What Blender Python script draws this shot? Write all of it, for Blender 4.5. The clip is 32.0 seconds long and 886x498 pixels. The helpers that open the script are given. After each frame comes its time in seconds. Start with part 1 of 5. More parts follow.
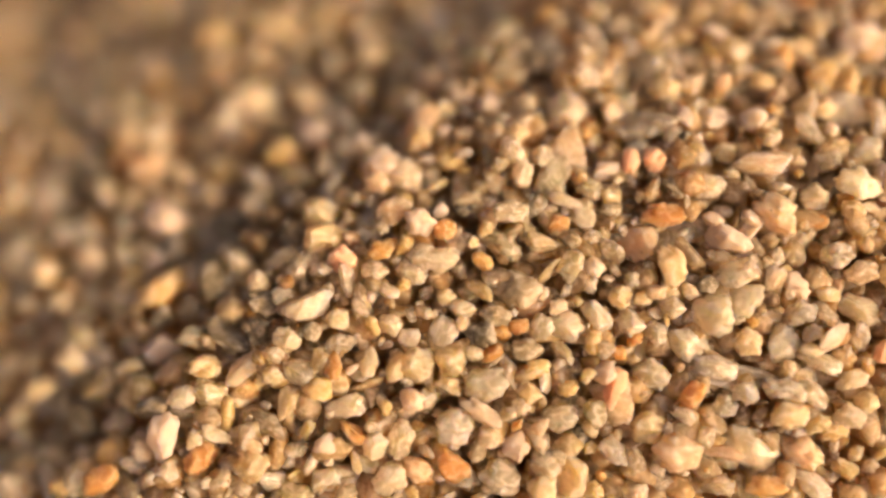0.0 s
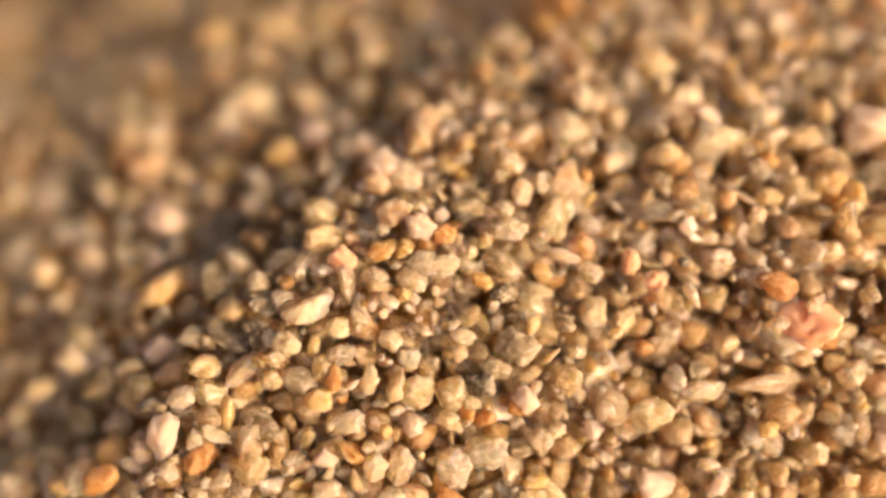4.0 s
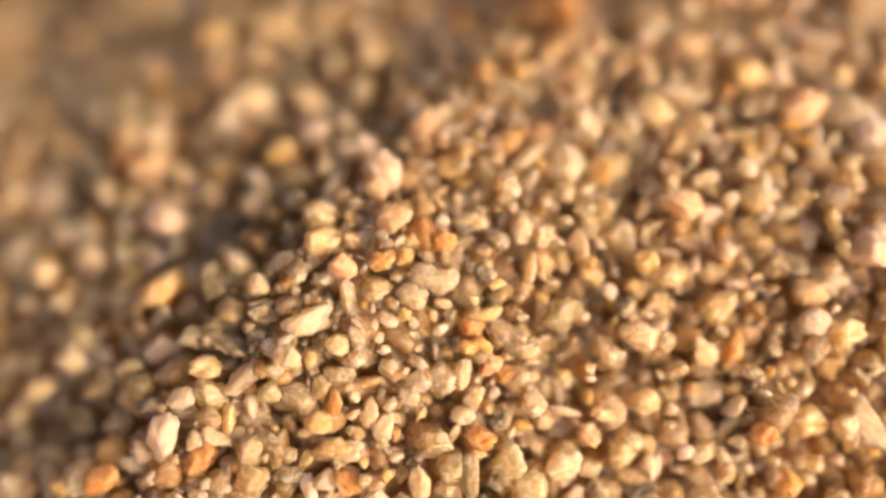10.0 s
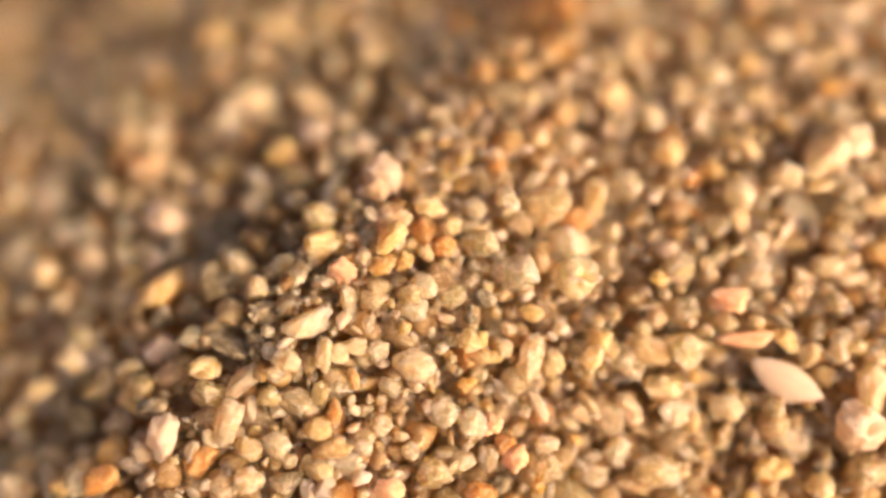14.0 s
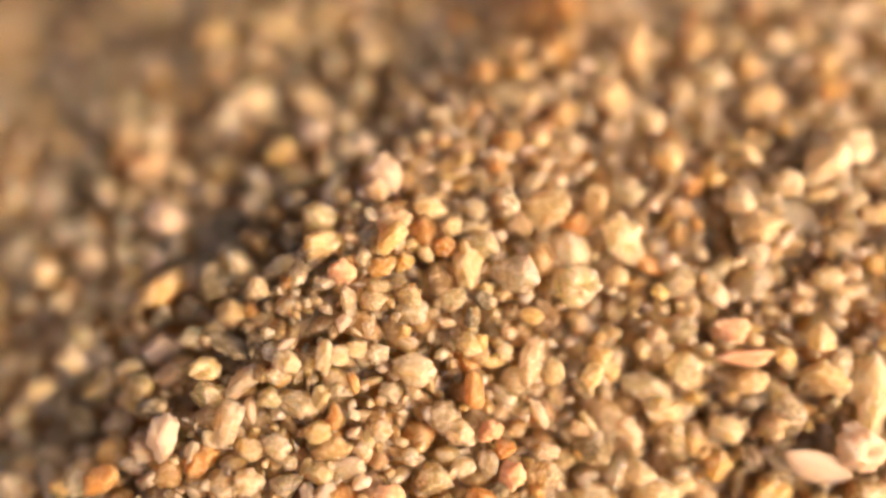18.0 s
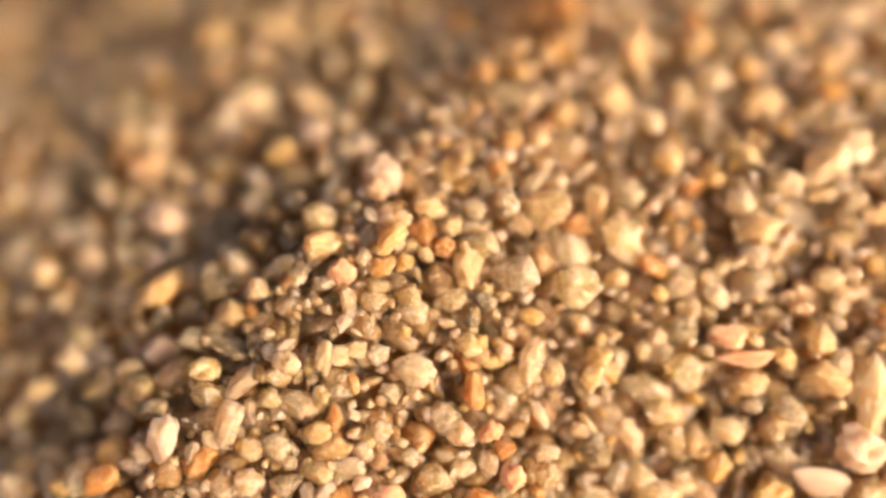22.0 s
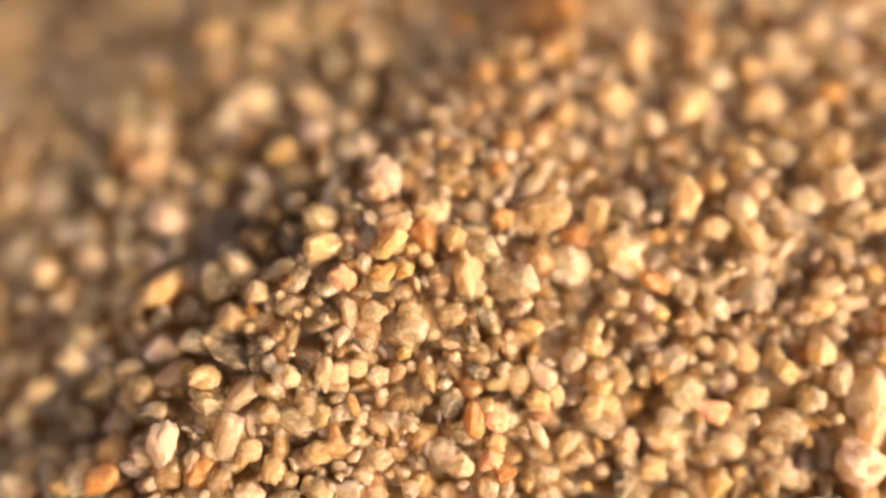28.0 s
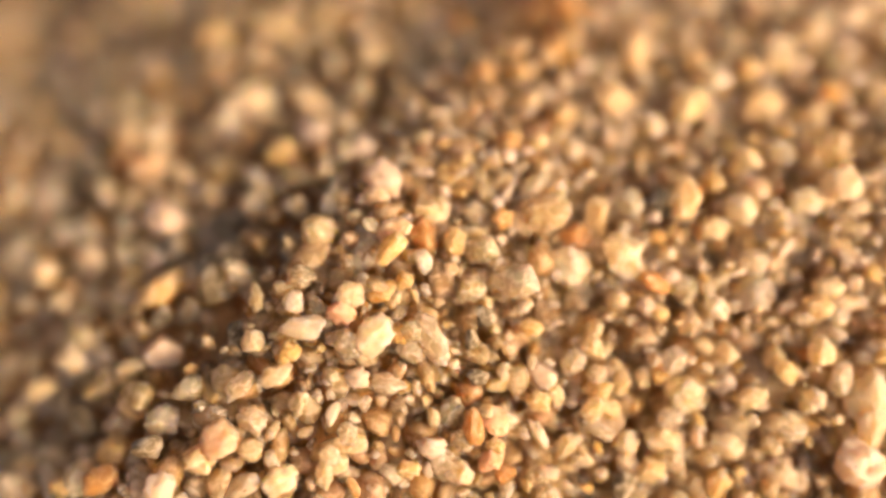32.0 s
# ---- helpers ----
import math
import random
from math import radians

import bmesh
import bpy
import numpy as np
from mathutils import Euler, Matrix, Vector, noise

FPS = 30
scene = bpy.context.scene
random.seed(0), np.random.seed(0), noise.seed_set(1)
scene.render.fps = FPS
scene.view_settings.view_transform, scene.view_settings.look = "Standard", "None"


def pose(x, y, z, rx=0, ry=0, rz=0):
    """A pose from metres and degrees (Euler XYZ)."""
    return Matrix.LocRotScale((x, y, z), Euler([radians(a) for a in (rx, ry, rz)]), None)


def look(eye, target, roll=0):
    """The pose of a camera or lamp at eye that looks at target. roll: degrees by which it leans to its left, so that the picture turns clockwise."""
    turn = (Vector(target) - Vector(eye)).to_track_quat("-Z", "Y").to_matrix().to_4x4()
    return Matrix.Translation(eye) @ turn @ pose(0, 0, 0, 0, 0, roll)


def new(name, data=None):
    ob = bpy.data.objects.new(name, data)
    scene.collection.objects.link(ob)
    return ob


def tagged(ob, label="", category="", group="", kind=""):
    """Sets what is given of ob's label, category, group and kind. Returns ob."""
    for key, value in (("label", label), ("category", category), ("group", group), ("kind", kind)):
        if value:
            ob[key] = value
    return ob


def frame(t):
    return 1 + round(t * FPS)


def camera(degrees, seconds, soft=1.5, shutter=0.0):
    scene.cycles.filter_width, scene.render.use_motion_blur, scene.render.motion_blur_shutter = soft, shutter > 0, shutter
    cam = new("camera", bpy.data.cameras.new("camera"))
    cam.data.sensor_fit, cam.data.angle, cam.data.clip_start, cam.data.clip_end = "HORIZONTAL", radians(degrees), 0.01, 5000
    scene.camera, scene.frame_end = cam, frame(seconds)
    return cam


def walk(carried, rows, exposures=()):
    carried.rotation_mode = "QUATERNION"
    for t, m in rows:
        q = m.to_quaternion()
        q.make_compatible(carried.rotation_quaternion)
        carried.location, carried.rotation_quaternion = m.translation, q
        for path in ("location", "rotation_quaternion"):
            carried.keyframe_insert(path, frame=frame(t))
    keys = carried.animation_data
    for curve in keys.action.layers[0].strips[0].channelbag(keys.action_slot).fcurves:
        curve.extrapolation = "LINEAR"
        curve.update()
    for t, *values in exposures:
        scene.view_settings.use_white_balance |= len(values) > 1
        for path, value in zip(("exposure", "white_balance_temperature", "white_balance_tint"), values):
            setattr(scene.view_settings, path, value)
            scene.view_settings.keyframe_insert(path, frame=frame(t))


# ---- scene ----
# ---- the camera: it stands still, a hand's width over the sand ----
MM = 0.001
PITCH = 52.0
FOCUS = 25.0
UP = Vector((0, math.sin(radians(PITCH)), math.cos(radians(PITCH))))
OUT = Vector((0, -math.cos(radians(PITCH)), math.sin(radians(PITCH))))
cam = camera(45, 32.0, soft=2.6)
cam.data.dof.use_dof = True
cam.data.dof.focus_distance = FOCUS * MM
cam.data.dof.aperture_fstop = 11.2
cam.data.dof.aperture_blades = 7
EYE = OUT * FOCUS * MM
STAND = look(EYE, (0, 0, 0))
walk(cam, [(0, STAND), (32.0, STAND)], exposures=[(0, -0.4, 9500, 27), (4.0, -0.38, 9500, 27), (13.0, -0.29, 9500, 27), (32.0, -0.29, 9500, 27)])

# ---- light: low warm sun from the right, clear evening sky ----
SUN = (Vector((1, 0, 0)) * 0.79 + UP * -0.13 + OUT * 0.61).normalized()
world = bpy.data.worlds.new("world")
scene.world = world
world.use_nodes = True
wn = world.node_tree.nodes
sky = wn.new("ShaderNodeTexSky")
sky.sky_type = "NISHITA"
sky.sun_disc = False
sky.sun_elevation = math.asin(SUN.z)
sky.sun_rotation = math.atan2(SUN.x, SUN.y)
sky.dust_density = 9.0
sky.air_density = 0.3
world.node_tree.links.new(sky.outputs[0], wn["Background"].inputs[0])
wn["Background"].inputs[1].default_value = 0.25
lamp = bpy.data.lights.new("sun", "SUN")
lamp.energy = 3.9
lamp.angle = radians(0.6)
lamp.color = (1.0, 0.705, 0.345)
sun = new("sun", lamp)
sun.matrix_world = look(SUN * 0.5, (0, 0, 0))


# ---- materials ----
def link(nt, a, b):
    nt.links.new(a, b)


def blend(nt, share, a, b):
    """The two shaders mixed, b by its share, which is a number or a socket."""
    mx = nt.nodes.new("ShaderNodeMixShader")
    if isinstance(share, float):
        mx.inputs[0].default_value = share
    else:
        link(nt, share, mx.inputs[0])
    link(nt, a, mx.inputs[1])
    link(nt, b, mx.inputs[2])
    return mx.outputs[0]


def thin(nt, veil, veils, share):
    """A share that falls where the veils are thick."""
    m = nt.nodes.new("ShaderNodeMapRange")
    m.inputs["From Max"].default_value = max(veils, 0.01)
    m.inputs["To Min"].default_value, m.inputs["To Max"].default_value = min(1.0, share * 1.2), share * 0.65
    link(nt, veil, m.inputs[0])
    return m.outputs[0]


def grain_material(name, colours, rough, milky, per_island=False, size=1.0, bump=0.25, solid=1.0, mottle=0.8, pits=7.0, coat=0.0, veils=0.25, glow=0.0, tint=(1.0, 0.88, 0.7)):
    """Mineral grain: a colour out of the ramp for each grain, cloudy inside, fine pitted skin."""
    mat = bpy.data.materials.new(name)
    mat.use_nodes = True
    nt = mat.node_tree
    b = nt.nodes["Principled BSDF"]
    ramp = nt.nodes.new("ShaderNodeValToRGB")
    el = ramp.color_ramp.elements
    while len(el) < len(colours):
        el.new(0.5)
    share = sum(c[0] for c in colours)
    at = 0.0
    for e, (w, r, g, bl) in zip(el, colours):
        e.position, e.color = at / share, (r, g, bl, 1)
        at += w
    if per_island:
        ramp.color_ramp.interpolation = "CONSTANT"
        geo = nt.nodes.new("ShaderNodeNewGeometry")
        rnd = geo.outputs["Random Per Island"]
    else:
        info = nt.nodes.new("ShaderNodeObjectInfo")
        rnd = info.outputs["Random"]
    link(nt, rnd, ramp.inputs[0])
    tc = nt.nodes.new("ShaderNodeTexCoord")
    cloud = nt.nodes.new("ShaderNodeTexNoise")
    cloud.inputs["Scale"].default_value = 1.3 * size
    cloud.inputs["Detail"].default_value = 4
    link(nt, tc.outputs["Object"], cloud.inputs["Vector"])
    stain = nt.nodes.new("ShaderNodeValToRGB")
    stain.color_ramp.elements[0].position, stain.color_ramp.elements[0].color = 0.32, (0.62, 0.52, 0.40, 1)
    stain.color_ramp.elements[1].position, stain.color_ramp.elements[1].color = 0.62, (1.08, 1.05, 1.0, 1)
    link(nt, cloud.outputs[0], stain.inputs[0])
    mul = nt.nodes.new("ShaderNodeMix")
    mul.data_type, mul.blend_type = "RGBA", "MULTIPLY"
    mul.inputs[0].default_value = mottle
    link(nt, ramp.outputs[0], mul.inputs[6])
    link(nt, stain.outputs[0], mul.inputs[7])
    # value shift from grain to grain
    frac = nt.nodes.new("ShaderNodeMath")
    frac.operation = "MULTIPLY"
    frac.inputs[1].default_value = 37.7
    link(nt, rnd, frac.inputs[0])
    fr = nt.nodes.new("ShaderNodeMath")
    fr.operation = "FRACT"
    link(nt, frac.outputs[0], fr.inputs[0])
    rng = nt.nodes.new("ShaderNodeMapRange")
    rng.inputs["To Min"].default_value, rng.inputs["To Max"].default_value = 0.86, 1.08
    link(nt, fr.outputs[0], rng.inputs[0])
    hsv = nt.nodes.new("ShaderNodeHueSaturation")
    link(nt, mul.outputs[2], hsv.inputs["Color"])
    link(nt, rng.outputs[0], hsv.inputs["Value"])
    # pale veils inside, and a few dark specks
    veil = nt.nodes.new("ShaderNodeTexNoise")
    veil.inputs["Scale"].default_value = 1.7 * size
    veil.inputs["Detail"].default_value = 3
    veil.inputs["Distortion"].default_value = 0.8
    link(nt, tc.outputs["Object"], veil.inputs["Vector"])
    vr = nt.nodes.new("ShaderNodeMapRange")
    vr.inputs["From Min"].default_value, vr.inputs["From Max"].default_value = 0.44, 0.62
    vr.inputs["To Max"].default_value = veils
    link(nt, veil.outputs[0], vr.inputs[0])
    pale = nt.nodes.new("ShaderNodeMix")
    pale.data_type = "RGBA"
    pale.inputs[7].default_value = (0.96, 0.92, 0.83, 1)
    link(nt, vr.outputs[0], pale.inputs[0])
    link(nt, hsv.outputs[0], pale.inputs[6])
    speck = nt.nodes.new("ShaderNodeTexNoise")
    speck.inputs["Scale"].default_value = 6.5 * size
    speck.inputs["Detail"].default_value = 1
    link(nt, tc.outputs["Object"], speck.inputs["Vector"])
    sr = nt.nodes.new("ShaderNodeMapRange")
    sr.inputs["From Min"].default_value, sr.inputs["From Max"].default_value = 0.25, 0.2
    sr.inputs["To Max"].default_value = 0.85
    link(nt, speck.outputs[0], sr.inputs[0])
    dots = nt.nodes.new("ShaderNodeMix")
    dots.data_type = "RGBA"
    dots.inputs[7].default_value = (0.10, 0.08, 0.05, 1)
    link(nt, sr.outputs[0], dots.inputs[0])
    link(nt, pale.outputs[2], dots.inputs[6])
    link(nt, dots.outputs[2], b.inputs["Base Color"])
    fine = nt.nodes.new("ShaderNodeTexNoise")
    fine.inputs["Scale"].default_value = pits * size
    fine.inputs["Detail"].default_value = 7
    fine.inputs["Roughness"].default_value = 0.74
    link(nt, tc.outputs["Object"], fine.inputs["Vector"])
    rr = nt.nodes.new("ShaderNodeMapRange")
    rr.inputs["To Min"].default_value, rr.inputs["To Max"].default_value = max(0.05, rough - 0.22), rough + 0.22
    link(nt, fine.outputs[0], rr.inputs[0])
    link(nt, rr.outputs[0], b.inputs["Roughness"])
    bp = nt.nodes.new("ShaderNodeBump")
    bp.inputs["Strength"].default_value = bump
    bp.inputs["Distance"].default_value = 0.0001
    link(nt, fine.outputs[0], bp.inputs["Height"])
    link(nt, bp.outputs[0], b.inputs["Normal"])
    b.inputs["IOR"].default_value = 1.5
    b.inputs["Subsurface Weight"].default_value = milky
    b.inputs["Subsurface Radius"].default_value = (1.0, 0.8, 0.6)
    b.inputs["Subsurface Scale"].default_value = 0.0006
    # light that enters a grain leaves it all round
    body = b.outputs[0]
    if glow:
        tl = nt.nodes.new("ShaderNodeBsdfTranslucent")
        warm = nt.nodes.new("ShaderNodeMix")
        warm.data_type, warm.blend_type = "RGBA", "MULTIPLY"
        warm.inputs[0].default_value = 1.0
        warm.inputs[7].default_value = tint + (1,)
        link(nt, dots.outputs[2], warm.inputs[6])
        link(nt, warm.outputs[2], tl.inputs["Color"])
        link(nt, bp.outputs[0], tl.inputs["Normal"])
        body = blend(nt, glow, body, tl.outputs[0])
    # clear parts show what lies behind, the veils hide it
    if solid < 1.0:
        pane = nt.nodes.new("ShaderNodeBsdfTransparent")
        pane.inputs["Color"].default_value = tint + (1,)
        body = blend(nt, thin(nt, vr.outputs[0], veils, 1.0 - solid), body, pane.outputs[0])
    # a wet-looking skin with small glints
    if coat:
        gloss = nt.nodes.new("ShaderNodeBsdfGlossy")
        gloss.inputs["Roughness"].default_value = 0.12
        link(nt, bp.outputs[0], gloss.inputs["Normal"])
        edge = nt.nodes.new("ShaderNodeFresnel")
        edge.inputs["IOR"].default_value = 1.15 + 0.25 * coat
        link(nt, bp.outputs[0], edge.inputs["Normal"])
        body = blend(nt, edge.outputs[0], body, gloss.outputs[0])
    link(nt, body, nt.nodes["Material Output"].inputs["Surface"])
    return mat


QUARTZ = [(3, 0.97, 0.89, 0.71), (2, 0.97, 0.91, 0.75), (2, 0.96, 0.86, 0.66)]
ROSY = [(2, 0.98, 0.82, 0.62), (1, 0.97, 0.78, 0.57), (1, 0.98, 0.86, 0.67)]
SMOKY = [(2, 0.92, 0.82, 0.61), (1, 0.88, 0.80, 0.61), (1, 0.93, 0.83, 0.60)]
MILKY = [(2, 0.98, 0.90, 0.70), (2, 0.98, 0.88, 0.66), (1, 0.97, 0.85, 0.61)]
AMBER = [(2, 0.96, 0.83, 0.55), (2, 0.95, 0.79, 0.49), (1, 0.97, 0.86, 0.61)]
GREEN = [(1, 0.36, 0.33, 0.23), (1, 0.28, 0.27, 0.19), (1, 0.44, 0.41, 0.31)]
CREAM = [(2, 0.92, 0.78, 0.53), (2, 0.90, 0.73, 0.46), (1, 0.93, 0.81, 0.59)]
HONEY = [(2, 0.88, 0.66, 0.35), (1, 0.87, 0.60, 0.28), (2, 0.89, 0.70, 0.42)]
PINK = [(1, 0.91, 0.69, 0.50), (1, 0.90, 0.64, 0.44), (1, 0.92, 0.74, 0.55)]
ORANGE = [(1, 0.80, 0.48, 0.19), (1, 0.82, 0.53, 0.23), (1, 0.76, 0.40, 0.17)]
WHITE = [(1, 0.78, 0.70, 0.63), (1, 0.76, 0.67, 0.58)]
STRAW = [(2, 0.97, 0.87, 0.61), (1, 0.97, 0.89, 0.68), (1, 0.96, 0.84, 0.55)]
IVORY = [(2, 0.97, 0.87, 0.68), (1, 0.96, 0.84, 0.64), (1, 0.97, 0.85, 0.63)]
# dark minerals; the same colours serve for shade between grains
DARK = [(1, 0.13, 0.12, 0.08), (1, 0.07, 0.07, 0.05), (1, 0.22, 0.20, 0.14)]
RED = [(1, 0.80, 0.45, 0.31), (1, 0.80, 0.49, 0.35)]
# warmer than the top grains: the gaps' warm bounced light is in the colour
MIX = [(5, 0.94, 0.73, 0.49), (3, 0.90, 0.62, 0.34), (4, 0.92, 0.70, 0.46), (3, 0.88, 0.56, 0.27), (1, 0.30, 0.22, 0.14), (4, 0.94, 0.71, 0.45),
       (1, 0.80, 0.42, 0.18), (2, 0.88, 0.57, 0.38), (3, 0.91, 0.64, 0.38), (2, 0.92, 0.73, 0.53), (1, 0.46, 0.35, 0.22), (3, 0.88, 0.60, 0.34)]
MATS = {
    "quartz": grain_material("clear_quartz", QUARTZ, 0.3, 1.0, bump=0.15, solid=0.52, mottle=0.05, pits=2.6, veils=0.4, coat=1.0, glow=0.32, tint=(1.0, 0.91, 0.78)),
    "milky": grain_material("milky_quartz", MILKY, 0.32, 1.0, bump=0.15, solid=0.72, mottle=0.05, pits=2.8, veils=0.4, coat=0.8, glow=0.32),
    "rosy": grain_material("rosy_quartz", ROSY, 0.32, 1.0, bump=0.15, solid=0.62, mottle=0.08, pits=2.8, veils=0.4, coat=0.8, glow=0.32),
    "smoky": grain_material("smoky_quartz", SMOKY, 0.3, 1.0, bump=0.15, solid=0.48, mottle=0.1, pits=2.6, veils=0.4, coat=1.0, glow=0.32, tint=(1.0, 0.91, 0.78)),
    "amber": grain_material("amber_quartz", AMBER, 0.3, 1.0, bump=0.15, solid=0.56, mottle=0.08, pits=2.6, veils=0.4, coat=1.0, glow=0.32),
    "straw": grain_material("straw_quartz", STRAW, 0.3, 1.0, bump=0.15, solid=0.5, mottle=0.08, pits=2.4, veils=0.4, coat=1.0, glow=0.32),
    "ivory": grain_material("ivory_quartz", IVORY, 0.34, 1.0, bump=0.2, solid=0.6, mottle=0.08, pits=3.0, veils=0.4, coat=0.8, glow=0.32, tint=(1.0, 0.91, 0.78)),
    "green": grain_material("green_mineral", GREEN, 0.35, 0.6, bump=0.8, solid=0.7, pits=3.5),
    "cream": grain_material("cream_mineral", CREAM, 0.5, 1.0, bump=0.3, mottle=0.2, pits=4.5, glow=0.3, coat=0.4, solid=0.78),
    "honey": grain_material("honey_mineral", HONEY, 0.4, 1.0, bump=0.3, mottle=0.2, pits=4.0, glow=0.3, coat=0.7, solid=0.78),
    "pink": grain_material("pink_feldspar", PINK, 0.45, 1.0, veils=0.2, bump=0.3, mottle=0.2, pits=4.0, glow=0.3, coat=0.6, solid=0.78),
    "orange": grain_material("orange_mineral", ORANGE, 0.45, 1.0, veils=0.2, bump=0.3, mottle=0.2, pits=4.0, glow=0.3, coat=0.6, solid=0.78),
    "red": grain_material("red_stone", RED, 0.5, 0.9, veils=0.08, bump=0.7, mottle=0.5, pits=4.0),
    "white": grain_material("white_shell", WHITE, 0.4, 1.0, veils=0.08, bump=0.3, mottle=0.2, glow=0.3),
    "dark": grain_material("dark_mineral_and_shade", DARK, 0.5, 0.0, bump=0.5),
}
SAND_MIX = grain_material("sand_mix", MIX, 0.42, 0.9, per_island=True, size=2200.0, bump=0.5, mottle=0.15, solid=0.55, glow=0.3, coat=0.4)


def sand_sheet_material():
    mat = bpy.data.materials.new("packed_sand")
    mat.use_nodes = True
    nt = mat.node_tree
    b = nt.nodes["Principled BSDF"]
    tc = nt.nodes.new("ShaderNodeTexCoord")
    vor = nt.nodes.new("ShaderNodeTexVoronoi")
    vor.inputs["Scale"].default_value = 1500
    link(nt, tc.outputs["Object"], vor.inputs["Vector"])
    ramp = nt.nodes.new("ShaderNodeValToRGB")
    # warm tones that also hold the light bounced between the grains
    ramp.color_ramp.elements[0].color = (0.56, 0.34, 0.16, 1)
    ramp.color_ramp.elements[1].color = (0.76, 0.51, 0.28, 1)
    sep = nt.nodes.new("ShaderNodeSeparateColor")
    link(nt, vor.outputs["Color"], sep.inputs[0])
    link(nt, sep.outputs[0], ramp.inputs[0])
    link(nt, ramp.outputs[0], b.inputs["Base Color"])
    bp = nt.nodes.new("ShaderNodeBump")
    bp.inputs["Distance"].default_value = 0.0003
    bp.invert = True
    link(nt, vor.outputs["Distance"], bp.inputs["Height"])
    link(nt, bp.outputs[0], b.inputs["Normal"])
    b.inputs["Roughness"].default_value = 0.8
    return mat


PACKED = sand_sheet_material()


# ---- the shape of the mound, in millimetres over a tilted face: X across, Y up the slope, n out of it ----
def smooth(x, a, b):
    s = np.clip((x - a) / (b - a), 0, 1)
    return s * s * (3 - 2 * s)


def flank(X, Y):
    """How far a point lies beyond the crest line."""
    return -(X + 7.5) * 0.774 + (Y + 5.8) * 0.634 + 0.06 * np.clip(Y - 2.2, 0, 5) ** 2


def slope_height(X, Y):
    """A rounded front face, and a flank that falls away beyond the crest, steep at first."""
    f = flank(X, Y)
    q = 0.5 * np.log1p(np.exp(np.clip((f - 0.1) / 0.5, -50, 50)))
    lean = 0.08 * (np.clip(X, -1, 6) - 3) * smooth(Y, -2, 4)
    back = 0.042 * np.clip(Y + 2.5, 0, 14) ** 2 * (1 - 0.5 * smooth(f, 1, 8))
    return lean - back - 0.55 * q - 0.8 * (1 + smooth(Y, -1.5, -5.0)) * (1 - np.exp(-q / 1.5))


def hummock(X, Y):
    """Small heaps and hollows of the loose sand."""
    p = Vector((X * 0.42, Y * 0.42, 3.1))
    return 0.75 * min(1.0, max(0.0, (flank(X, Y) + 0.5) / 3.0)) * noise.noise(p) + 0.42 * noise.noise(p * 2.3)


def worn(X, Y, t):
    """How far the slides have worn the face down by then."""
    return np.interp(t, [0, 1, 3.5, 6, 9, 13, 32], [0, 0, 0.6, 0.85, 1.1, 1.5, 1.5]) * smooth(X, -3.5, 6.0) * (0.85 + 0.25 * smooth(Y, -1, 5))


def spot(X, Y, n):
    """The place in the world of a point of the face."""
    return (Vector((X, 0, 0)) + UP * float(Y) + OUT * float(n)) * MM


# ---- ground: one sheet under the grains, out to the horizon ----
def ground():
    far = np.geomspace(40.5, 400000.0, 46)
    line = np.concatenate([-far[::-1], np.linspace(-40, 40, 171), far])
    x, y = np.meshgrid(line, line + 2)
    c, s = UP.y, UP.z
    z = np.zeros_like(x)
    near = smooth(np.hypot(x, y), 36, 20)
    xs, ys = np.clip(x, -40, 40), np.clip(y, -40, 40)
    for _ in range(80):
        n = slope_height(xs, ys * c + z * s) - 1.25 - worn(xs, ys * c + z * s, 32.0)
        z = 0.6 * z + 0.4 * np.clip((n + ys * s) / c, -12, 12)
    rough = np.array([noise.noise(Vector((a * 1.1, b * 1.1, 0.4))) for a, b in zip(xs.ravel(), ys.ravel())]).reshape(x.shape)
    z = (z + 0.3 * rough) * near + -11.0 * (1 - near) + 0.25 * np.sin(x / 9.0) * np.cos(y / 7.0) * (1 - near)
    verts = np.stack([x, y, z], -1).reshape(-1, 3) * MM
    m = len(line)
    faces = [(r * m + q, r * m + q + 1, (r + 1) * m + q + 1, (r + 1) * m + q) for r in range(m - 1) for q in range(m - 1)]
    me = bpy.data.meshes.new("ground")
    me.from_pydata(verts.tolist(), [], faces)
    me.shade_smooth()
    me.materials.append(PACKED)
    return tagged(new("ground", me), "packed warm beige beach sand under the loose grains", "sand", kind="structure")


ground()

# ---- how the sand slides: time, speed in mm/s at six places across the face, share of it near the top ----
ACROSS = [-5.5, -3.0, 0.0, 2.0, 4.0, 7.0]
FIRST = [
    (0.0, 0, 0, 0, 0, 0, 0, 0.1), (0.5, 0, 0, 0, 0, 0.05, 0.1, 0.15), (0.75, 0, 0.05, 0.08, 0.2, 0.6, 1.0, 0.25), (1.25, 0, 0.08, 0.12, 0.2, 0.8, 1.5, 0.2),
    (1.75, 0, 0.1, 0.25, 0.6, 1.0, 1.4, 0.18), (2.25, 0, 0.12, 0.35, 1.4, 2.8, 2.6, 0.15), (2.75, 0, 0.05, 0.5, 1.6, 3.2, 4.0, 0.12),
    (3.25, 0, 0.03, 0.1, 0.9, 2.1, 4.0, 0.1), (3.75, 0, 0.02, 0.1, 0.4, 0.6, 1.0, 0.1), (4.5, 0, 0.02, 0.08, 0.25, 0.3, 0.4, 0.15)]
